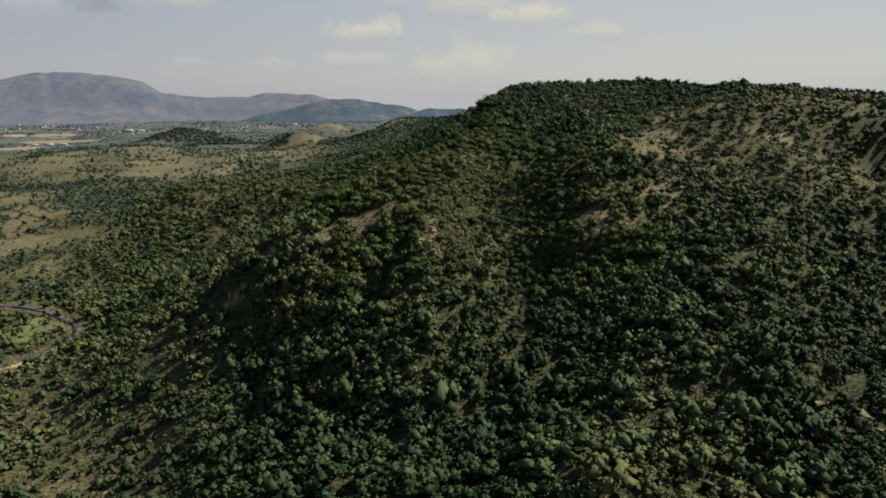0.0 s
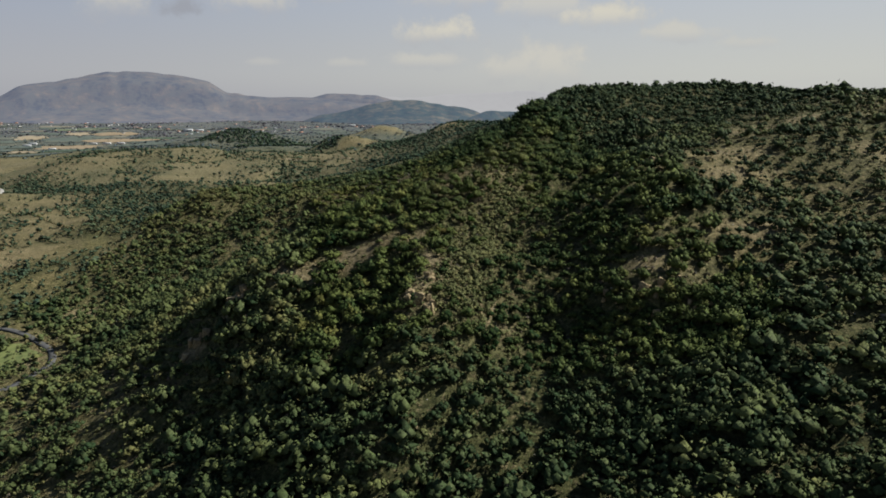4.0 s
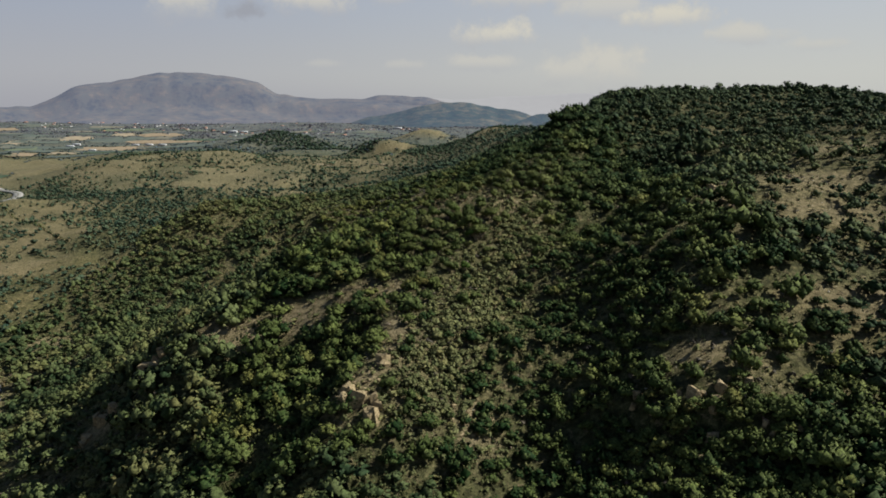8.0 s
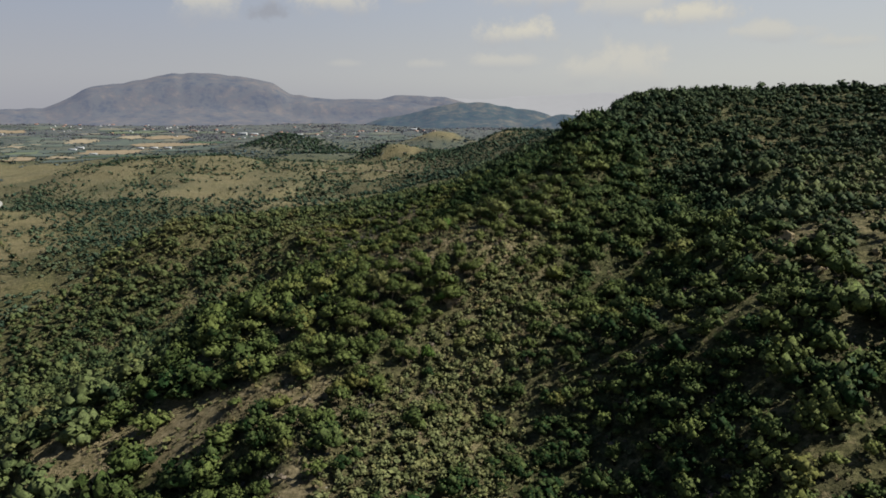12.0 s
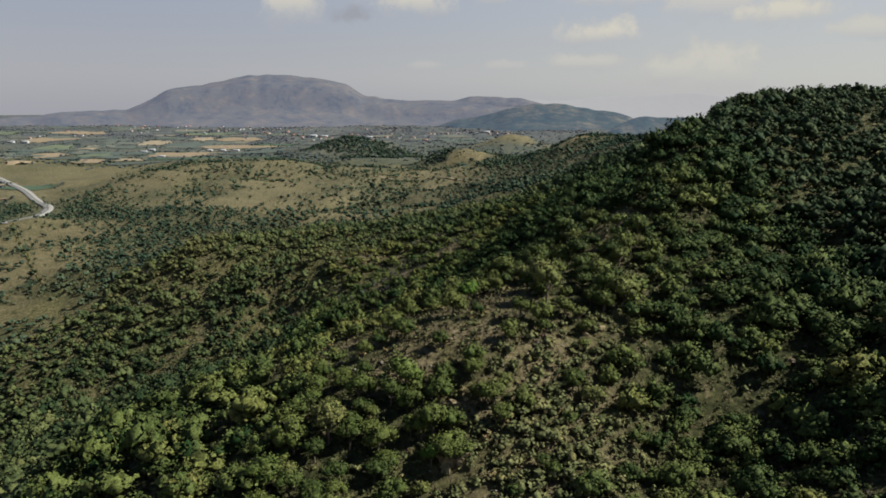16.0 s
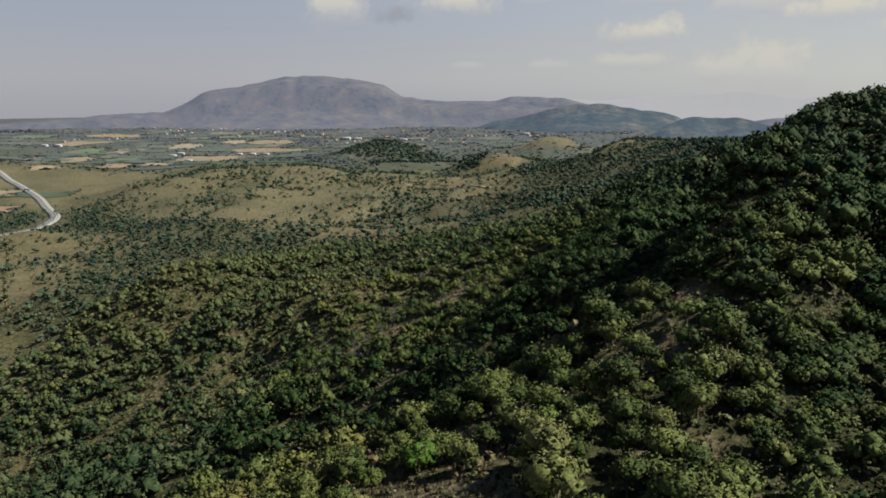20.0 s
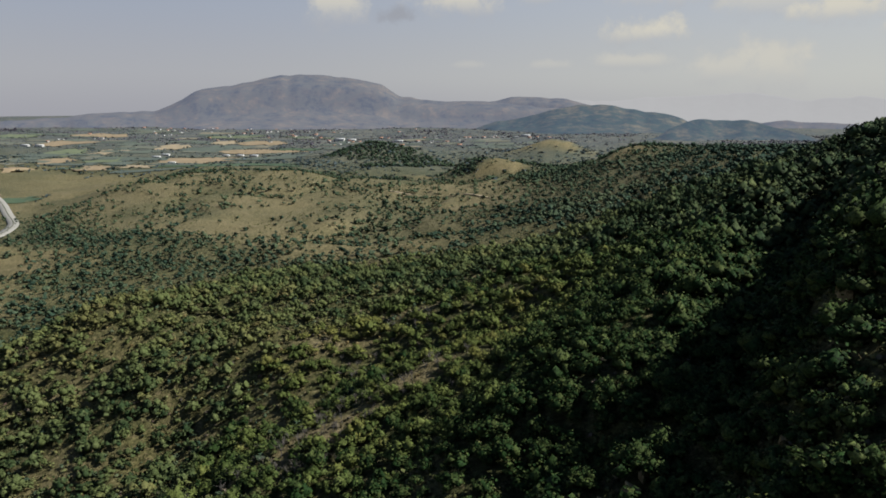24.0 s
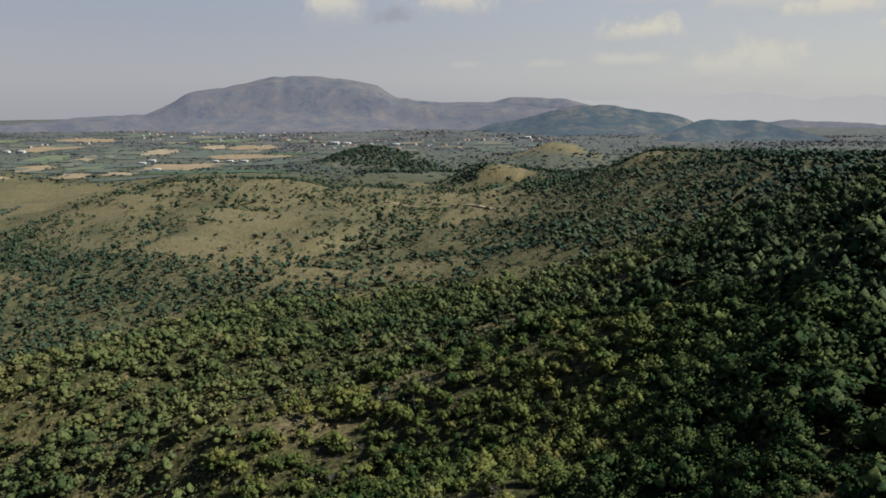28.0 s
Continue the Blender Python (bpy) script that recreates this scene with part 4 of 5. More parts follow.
def scatter(name, protos, x, y, r, tint, label, category, mat, sink=0.3, tall=1.0):
    """Many trees in one mesh: each one a turned and sized copy of one of the crowns."""
    co, qs, ts, at_, sw, off = [], [], [], [], [], 0
    z = height(x, y)
    which, turn = rng.integers(0, len(protos), len(x)), rng.uniform(0, 6.283, len(x))
    hgt = tall * rng.uniform(0.68, 1.2, len(x))
    for k, (v, q, t, w) in enumerate(protos):
        s = np.flatnonzero(which == k)
        if not len(s):
            continue
        c, n = np.cos(turn[s])[:, None], np.sin(turn[s])[:, None]
        px = (v[:, 0] * c - v[:, 1] * n) * r[s, None] + x[s, None]
        py = (v[:, 0] * n + v[:, 1] * c) * r[s, None] + y[s, None]
        pz = v[:, 2] * (r * hgt)[s, None] + (z - sink * r)[s, None]
        co.append(np.stack([px, py, pz], -1).reshape(-1, 3))
        base = (off + np.arange(len(s)) * len(v))[:, None, None]
        qs.append((q + base).reshape(-1, 4))
        ts.append((t + base).reshape(-1, 3))
        sw.append(np.stack([w[:, 0] * c - w[:, 1] * n, w[:, 0] * n + w[:, 1] * c, np.broadcast_to(w[:, 2], (len(s), len(w)))], -1).reshape(-1, 3))
        at_.append(np.repeat(tint[s], len(v)))
        off += len(s) * len(v)
    ob = new(name, mesh_from(name, np.concatenate(co), np.concatenate(qs), np.concatenate(ts), mat, tint=np.concatenate(at_), swell=np.concatenate(sw)))
    return tagged(ob, label, category, kind="stuff")


def spots(x0, x1, y0, y1, cell, keep):
    nx, ny = int((x1 - x0) / cell), int((y1 - y0) / cell)
    x, y = np.meshgrid(x0 + (np.arange(nx) + 0.5) * cell, y0 + (np.arange(ny) + 0.5) * cell)
    x, y = (a.ravel() + rng.uniform(-0.8, 0.8, nx * ny) * cell for a in (x, y))
    k = keep(x, y) > rng.uniform(0, 1, nx * ny)
    return x[k], y[k]


def beside(x, y):
    """Distance from the crest line along which the camera looks down."""
    d = np.full(len(x), 1e9)
    for px, py, _ in along([(25, 350, 0), (-5, 480, 0), (-25, 600, 0), (-95, 745, 0)], 15):
        d = np.minimum(d, np.hypot(x - px, y - py))
    return d


CROWN_NEAR = [crown(6 + k % 4, 125, 0.106, 0.8 + 0.1 * (k % 3), 0.95, False, 0.5, 0.9) for k in range(16)]
CROWN_FINE = [crown(8 + k % 3, 270, 0.08, 0.82 + 0.09 * (k % 3), 1.0, False, 0.52, 0.88) for k in range(14)]
CROWN_MID = [crown(3 + k % 4, 48, 0.135, 0.68 + 0.12 * (k % 4), 0.85, False, 0.55, 0.92) for k in range(16)]
CROWN_LIGHT = [crown(2 + k % 2, 12, 0.27, 0.82, 0.85, False, 0.42, 1.05) for k in range(10)]
CROWN_FAR = [crown(2, 7, 0.36, 0.7 + 0.1 * (k % 3), 0.7, False, 0.42, 1.0) for k in range(12)]
CROWN_PLAIN = [crown(1, 4, 0.5, 0.8, 0.6, False) for _ in range(8)]
BUSH = [crown(2, 7, 0.36, 0.75, 0.5, False, 0.42, 0.95) for _ in range(6)]


def near_line(x, y, names, width):
    """1 on those lines of the landform, falling to 0 away from them."""
    d = np.full(len(x), 1e9)
    for nm in names:
        for px, py, _ in along(LINES[nm], 12):
            d = np.minimum(d, (x - px) ** 2 + (y - py) ** 2)
    return np.exp(-d / width ** 2)


def tints(x, y):
    # darker greens towards the gullies, lighter and yellower ones along the crests
    near_gully = near_line(x, y, ("gully", "east_gully", "west_gully"), 45)
    dry = near_line(x, y, ("crest", "west_spur", "hut_spur"), 24)
    # shade of the steep face and sunlight on the west slope go into the tint
    return np.clip(0.42 + 1.0 * (vnoise(x, y, 60, 31) - 0.5) + 0.5 * (vnoise(x, y, 16, 32) - 0.5) - 0.48 * near_gully + 0.28 * dry - 0.18 * (1 - smooth(y, 290, 360)) + 0.38 * smooth(x, -190, -140) * (1 - smooth(x, -45, -15)) * smooth(y, 390, 430) * (1 - smooth(y, 540, 600)) - 0.8 * smooth(x, -75, -35) * smooth(y, 590, 650) + rng.normal(0, 0.25, len(x)), 0, 0.9) + 0.1 * (rng.random(len(x)) < 0.05)


def sizes(x, y, lo, hi):
    big = vnoise(x, y, 30, 33)
    return lo + (hi - lo) * np.clip(rng.beta(1.0, 2.4, len(x)) * 1.15 + 0.35 * (big - 0.2), 0, 1.25)


def near_zone(x, y):
    return (beside(x, y) < 90) & (y > 325)


CREST_X, CREST_Y = spots(-160, 110, 300, 800, 4.1, lambda x, y: wooded(x, y) * (beside(x, y) < 48))
TREES_X, TREES_Y = spots(-360, 330, 165, 960, 5.2, lambda x, y: (wooded(x, y) + 0.1) * (beside(x, y) >= 48))
TREES_X, TREES_Y = np.r_[CREST_X, TREES_X], np.r_[CREST_Y, TREES_Y]


# steep banks carry more stems for their area on the plan
bx, by = spots(-110, 120, 290, 900, 3.6, lambda x, y: np.clip((steepness(x, y) - 0.55) * 1.3 + 0.65 * smooth(y, 590, 630) * smooth(x, -70, -40) * (1 - smooth(x, 10, 40)), 0, 0.75))
TREES_X, TREES_Y = np.r_[TREES_X, bx], np.r_[TREES_Y, by]
bx, by = spots(34, 106, 298, 350, 3.0, lambda x, y: 0.8 * (1 - glade(x, y)))
TREES_X, TREES_Y = np.r_[TREES_X, bx], np.r_[TREES_Y, by]
TREES_R = sizes(TREES_X, TREES_Y, 2.3, 6.4)
TREES_R *= 0.62 + 0.34 * smooth(beside(TREES_X, TREES_Y), 35, 80)
# full-grown trees at the foot of the ridge, smaller ones on the open eastern spur
TREES_R *= 1 + 0.24 * (1 - smooth(TREES_Y, 300, 350)) * smooth(TREES_X, -120, -70)
TREES_R *= 1 - 0.05 * (1 - smooth(TREES_X, -110, -50)) * smooth(TREES_Y, 560, 640) - 0.2 * smooth(TREES_X, 85, 120) * smooth(TREES_Y, 380, 430)
TREES_R *= 1 + 0.12 * smooth(TREES_X, -60, -35) * (1 - smooth(TREES_X, 30, 50)) * smooth(TREES_Y, 610, 640) * (1 - smooth(TREES_Y, 820, 860))
# the trees on the crest below the camera's way are single things
order = np.hypot((TREES_X + 8) * 1.2, np.maximum(0, np.abs(TREES_Y - 505) - 45))
SINGLE = np.zeros(len(TREES_X), bool)
SINGLE[np.argsort(order)[:300]] = True
n = near_zone(TREES_X, TREES_Y)
TREES_R[(near_line(TREES_X, TREES_Y, ("plateau",), 40) > 0.3) & (rng.random(len(TREES_X)) < 0.25)] *= 1.5
aside = (TREES_X > 0.66 * TREES_Y + 30) | (beside(TREES_X, TREES_Y) > 230)
close = np.full(len(TREES_X), 1e9)
for px, py, _ in along([(-10, 440, 0), (45, 500, 0), (45, 560, 0), (8, 625, 0), (-25, 665, 0), (-60, 690, 0)], 8):
    close = np.minimum(close, np.hypot(TREES_X - px, TREES_Y - py))
close = (close < 34) & ~SINGLE
for name_, sel, kinds, label_ in (("ridge_forest", close, CROWN_FINE, "leafy broadleaf trees crowding the ridge and the gully head"), ("near_forest", n & ~SINGLE & ~close, CROWN_NEAR, "dense dry-season broadleaf trees and scrub on the slopes"), ("slope_forest", ~n & ~aside & ~close, CROWN_MID, "broadleaf trees and scrub covering the hillsides"),
                                  ("outer_forest", ~n & aside & ~close, CROWN_LIGHT, "broadleaf trees and scrub on the outer slopes")):
    x, y = TREES_X[sel], TREES_Y[sel]
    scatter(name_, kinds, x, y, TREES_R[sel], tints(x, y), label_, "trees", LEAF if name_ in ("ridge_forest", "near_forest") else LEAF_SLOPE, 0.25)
x, y = spots(-330, 260, 190, 900, 3.6, lambda x, y: (0.3 + 0.35 * (1 - smooth(x, -120, -60)) + 0.5 * np.clip(vnoise(x, y, 20, 41), 0, 1)) * (1.1 - 0.65 * smooth(wooded(x, y), 0.6, 1.0)) * (1 - 0.45 * glade(x, y)))
scatter("undergrowth", BUSH, x, y, rng.uniform(0.5, 1.8, len(x)), np.clip(tints(x, y) + 0.15, 0, 1), "low dry bushes and weeds between the trees", "bushes", SCRUB, 0.1)
# weeds, seedlings and low scrub that cover the ground under and between the nearer trees
WEED = [crown(1, 7, 0.28, 0.8, 0.4, False, 0.3, 1.0) for _ in range(8)]
x, y = spots(-120, 95, 325, 640, 1.75, lambda x, y: np.clip(0.42 + 0.9 * (vnoise(x, y, 7, 46) - 0.5) + 0.5 * (vnoise(x, y, 22, 47) - 0.5), 0, 0.85) * (1 - 0.55 * glade(x, y)) * (beside(x, y) < 75))
scatter("weeds", WEED, x, y, rng.uniform(0.35, 1.15, len(x)), np.clip(rng.normal(0.35, 0.3, len(x)), 0, 1), "olive weeds and seedlings covering the ground of the ridge", "weeds", SCRUB, 0.1)
x, y = spots(-330, 130, 330, 900, 4.4, lambda x, y: 0.5 * smooth(vnoise(x, y, 26, 48), 0.42, 0.75))
scatter("leafless_scrub", BUSH, x, y, rng.uniform(0.6, 1.7, len(x)), rng.uniform(0, 1, len(x)), "grey-brown leafless bushes among the green", "bushes", LEAFLESS, 0.1)

SHRUB = [crown(2 + k % 2, 30, 0.17, 0.85, 0.5, False, 0.5, 0.85) for k in range(8)]
x, y = spots(-135, 110, 215, 720, 2.5, lambda x, y: np.clip(0.34 - 0.0022 * np.abs(x + 5) + 0.5 * (vnoise(x, y, 9, 43) - 0.5) - 0.15 * glade(x, y), 0, 1))
bx, by = spots(-45, 50, 322, 525, 1.9, lambda x, y: 0.85 * scrub_band(x, y))
x, y = np.r_[x, bx], np.r_[y, by]
scatter("crest_shrubs", SHRUB, x, y, rng.uniform(0.5, 1.3, len(x)) * (1 + 1.2 * scrub_band(x, y)), rng.uniform(0.15, 0.85, len(x)), "olive shrubs and saplings along the crest", "bushes", SCRUB, 0.1)


def grass_tuft(blades):
    """A tuft of thin dry stalks that lean outwards."""
    ang = rng.uniform(0, 6.283, blades)
    out, side = np.stack([np.cos(ang), np.sin(ang)], 1), np.stack([-np.sin(ang), np.cos(ang)], 1)
    foot, tip = out * rng.uniform(0.0, 0.5, (blades, 1)), out * rng.uniform(0.4, 1.1, (blades, 1))
    tall, wide = rng.uniform(0.6, 1.3, blades), 0.16
    v = np.zeros((blades, 4, 3))
    v[:, 0, :2], v[:, 1, :2] = foot - side * wide, foot + side * wide
    v[:, 2, :2], v[:, 3, :2] = tip + side * wide * 0.4, tip - side * wide * 0.4
    v[:, 2:, 2] = tall[:, None]
    q = np.arange(blades * 4).reshape(-1, 4)
    w = np.repeat(np.concatenate([out * 0.6, np.ones((blades, 1))], 1), 4, 0)
    return v.reshape(-1, 3), q, np.zeros((0, 3), int), unit(w)


TUFT = [grass_tuft(7) for _ in range(8)]
x, y = spots(-75, 55, 385, 610, 0.95, lambda x, y: np.clip(0.2 + 0.75 * glade(x, y) + 0.7 * (vnoise(x, y, 6, 49) - 0.5), 0, 0.85) * (beside(x, y) < 60))
scatter("dry_grass", TUFT, x, y, rng.uniform(0.3, 0.7, len(x)), rng.uniform(0, 1, len(x)), "dry knee-high grass over the open crest", "grass", STRAW, 0.1)
x, y = spots(-140, 135, 225, 725, 1.75, lambda x, y: np.clip(0.6 * glade(x, y) + 0.1 - 0.3 * (np.abs(x) > 90) * (y < 640), 0, 1))
scatter("grass_tufts", TUFT, x, y, rng.uniform(0.25, 0.75, len(x)), rng.uniform(0, 1, len(x)), "tufts of dry straw-coloured grass in the glades", "grass", STRAW, 0.1)


def far_keep(x, y):
    inside = (x > -360) & (x < 330) & (y > 165) & (y < 960)
    return np.where(inside, 0, wooded(x, y))


x, y = spots(-900, 420, 100, 1560, 6.3, far_keep)
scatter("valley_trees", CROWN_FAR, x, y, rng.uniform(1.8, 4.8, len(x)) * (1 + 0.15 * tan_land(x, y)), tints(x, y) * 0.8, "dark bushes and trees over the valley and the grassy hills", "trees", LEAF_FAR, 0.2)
x, y = spots(-900, -180, 900, 1540, 7.0, lambda x, y: 0.65 * tan_land(x, y) * smooth(vnoise(x, y, 45, 28), 0.2, 0.7))
scatter("hill_scrub", BUSH, x, y, rng.uniform(0.6, 1.9, len(x)), rng.uniform(0, 0.6, len(x)), "small bushes dotted over the dry grass hills", "bushes", SCRUB, 0.1)
x, y = spots(-480, 400, -180, 165, 8.0, lambda x, y: np.where((x > -360) & (x < 330) | (y < 100), wooded(x, y), 0))
scatter("south_woods", CROWN_PLAIN, x, y, rng.uniform(2, 5, len(x)), tints(x, y), "broadleaf trees over the low ground behind", "trees", LEAF, 0.3)
x, y = spots(-840, -130, 1050, 1950, 6.8, lambda x, y: 0.9 * woods(x, y))
scatter("knoll_woods", CROWN_FAR, x, y, rng.uniform(3, 6.5, len(x)), tints(x, y) * 0.5, "dark green woods on the knolls of the valley", "trees", LEAF_FAR, 0.2, 0.9)
hx, hy = [], []
for px, py, a, b_, turn, crop in PARCELS:
    if py < 1000:
        continue
    for side in range(4):
        if rng.random() < 0.25:
            continue
        s = np.arange(-0.55, 0.55, 7.0 / max(a, b_))
        u, v = ((s * a, (0.55 if side else -0.55) * b_ + 0 * s) if side < 2 else ((0.55 if side == 2 else -0.55) * a + 0 * s, s * b_))
        u, v = u + rng.normal(0, 3, len(s)), v + rng.normal(0, 3, len(s))
        k = rng.random(len(s)) < 0.7
        hx.append((px + u * math.cos(radians(turn)) - v * math.sin(radians(turn)))[k])
        hy.append((py + u * math.sin(radians(turn)) + v * math.cos(radians(turn)))[k])
x, y = np.concatenate(hx), np.concatenate(hy)
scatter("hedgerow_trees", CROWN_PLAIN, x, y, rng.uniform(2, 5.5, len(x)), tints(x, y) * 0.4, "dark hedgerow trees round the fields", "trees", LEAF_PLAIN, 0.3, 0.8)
x, y = spots(-900, -110, 640, 1480, 5.6, lambda x, y: 0.75 * (1 - tan_land(x, y)) * smooth(vnoise(x, y, 40, 35), 0.15, 0.65) * (1 - woods(x, y)) * (1 - 0.92 * glade(x, y)))
scatter("valley_scrub", BUSH, x, y, rng.uniform(0.9, 2.6, len(x)), np.clip(tints(x, y) + 0.1, 0, 1), "green scrub and bushes over the valley floor", "bushes", LEAF_FAR, 0.15)
x, y = spots(-2600, 700, 1450, 3100, 11.0, lambda x, y: (0.06 + 1.1 * wooded(x, y)) * (1 - 0.9 * roofs_and_fields(x, y)))
# tint rises with distance, so the farther trees carry painted haze
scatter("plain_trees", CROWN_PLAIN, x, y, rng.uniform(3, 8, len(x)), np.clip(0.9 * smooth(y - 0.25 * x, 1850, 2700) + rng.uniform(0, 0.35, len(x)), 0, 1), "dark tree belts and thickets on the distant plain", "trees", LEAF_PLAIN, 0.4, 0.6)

# ================= single things =================
def part(name, mesh, parent, m=None, label=""):
    ob = new(name, mesh)
    ob.parent = parent
    if m is not None:
        ob.matrix_basis = m
    if label:
        ob["label"] = label
    return ob


def tube(p0, p1, r0, r1, sides=6):
    p0, p1 = np.array(p0, float), np.array(p1, float)
    d = unit(p1 - p0)
    a = unit(np.cross(d, (0.3, 0.9, 0.2)))
    b = np.cross(d, a)
    ang = np.arange(sides) * 2 * np.pi / sides
    ring = np.cos(ang)[:, None] * a + np.sin(ang)[:, None] * b
    v = np.concatenate([p0 + ring * r0, p1 + ring * r1])
    k = np.arange(sides)
    return v, np.stack([k, (k + 1) % sides, (k + 1) % sides + sides, k + sides], 1)


def tubes(name, segs, mat):
    v, q, off = [], [], 0
    for s in segs:
        a, b = tube(*s)
        v.append(a)
        q.append(b + off)
        off += len(a)
    return mesh_from(name, np.concatenate(v), np.concatenate(q), mat=mat, shade=True)


def tree_leaf_material():
    m, n, l, b = material("tree_foliage", 0.68, 0.1)
    rounded(n, l, b)
    isl = n.new("ShaderNodeNewGeometry").outputs["Random Per Island"]
    rnd = n.new("ShaderNodeObjectInfo").outputs["Random"]
    a = ramp(n, l, rnd, [(0.0, (0.026, 0.044, 0.01)), (0.4, (0.06, 0.08, 0.017)), (0.75, (0.096, 0.11, 0.026)), (0.92, (0.13, 0.128, 0.042)), (1.0, (0.055, 0.105, 0.014))])
    c = mix(n, l, ramp(n, l, isl, [(0.35, (0, 0, 0)), (1.0, (0.42, 0.42, 0.42))]), a, (0.145, 0.152, 0.046))
    l.new(leafy(n, l, c, 3.6), b.inputs["Base Color"])
    return m


TREE_LEAF = tree_leaf_material()
TREE_KINDS = []
for k in range(8):
    v, q, t, w = crown(9, 640, 0.072, 0.82 + 0.08 * (k % 3), 1.08 + 0.07 * (k % 4), True, 0.5, 0.8)
    cm = mesh_from("crown", v, q, t, TREE_LEAF, swell=w)
    fork = np.array((rng.normal(0, 0.08), rng.normal(0, 0.08), 0.55))
    segs = [((0, 0, -0.35), fork, 0.085, 0.06, 7)]
    for _ in range(5):
        tip = fork + np.array((*rng.normal(0, 0.42, 2), rng.uniform(0.45, 0.95)))
        elbow = (fork + tip) / 2 + rng.normal(0, 0.06, 3)
        segs += [(fork, elbow, 0.045, 0.032, 5), (elbow, tip, 0.032, 0.012, 5)]
    TREE_KINDS.append((cm, tubes("trunk", segs, BARK)))
TREE_LABELS = ["broadleaf tree with a loose grey-green crown on the ridge", "rounded dark green tree on the stony slope", "open-crowned dry-season tree with a forked trunk", "broad spreading tree with pale leaf tufts"]
first = {}
SX, SY, SR = TREES_X[SINGLE], TREES_Y[SINGLE], TREES_R[SINGLE]
SZ = height(SX, SY)
for i in range(len(SX)):
    k = i % 8
    m = pose(SX[i], SY[i], SZ[i], 0, 0, rng.uniform(0, 360)) @ Matrix.Diagonal((SR[i], SR[i], SR[i] * rng.uniform(0.85, 1.15), 1))
    if k in first:
        copy_thing(first[k], m)
        continue
    tree = new("tree")
    part("crown", TREE_KINDS[k][0], tree)
    part("trunk", TREE_KINDS[k][1], tree)
    tree.matrix_basis = Matrix.Identity(4)
    tagged(tree, TREE_LABELS[k % 4], "tree", "trees on the ridge")
    first[k] = tree
    copy_thing(tree, m)
for k, tree in first.items():
    bpy.data.objects.remove(tree.children[1])
    bpy.data.objects.remove(tree.children[0])
    bpy.data.objects.remove(tree)

# ---- rocks ----
STONE = plain("weathered_rock", [(0.32, (0.1, 0.076, 0.042)), (0.5, (0.22, 0.167, 0.088)), (0.68, (0.35, 0.272, 0.15))], 1.3, 0.95, 0.4)


def boulder(seed):
    """A block of rock broken along flat faces."""
    bm = bmesh.new()
    r = random.Random(seed)
    for _ in range(16):
        p = Vector((r.uniform(-1, 1), r.uniform(-1, 1), r.uniform(-1, 1)))
        p = Vector([math.copysign(abs(q) ** 0.45, q) for q in p]) * r.uniform(0.6, 0.95)
        bm.verts.new(p)
    hull = bmesh.ops.convex_hull(bm, input=bm.verts[:])
    bmesh.ops.delete(bm, geom=[g for g in hull["geom_interior"] if isinstance(g, bmesh.types.BMVert)], context="VERTS")
    bmesh.ops.subdivide_edges(bm, edges=bm.edges[:], cuts=2, use_grid_fill=True)
    for v in bm.verts:
        p = v.co + Vector((seed * 7.3, 0, 0))
        v.co *= 1 + 0.1 * noise.noise(p * 1.7) + 0.07 * noise.noise(p * 4.1)
    me = bpy.data.meshes.new("boulder")
    bm.to_mesh(me)
    bm.free()
    me.materials.append(STONE)
    return me


BOULDERS = [boulder(k) for k in range(7)]
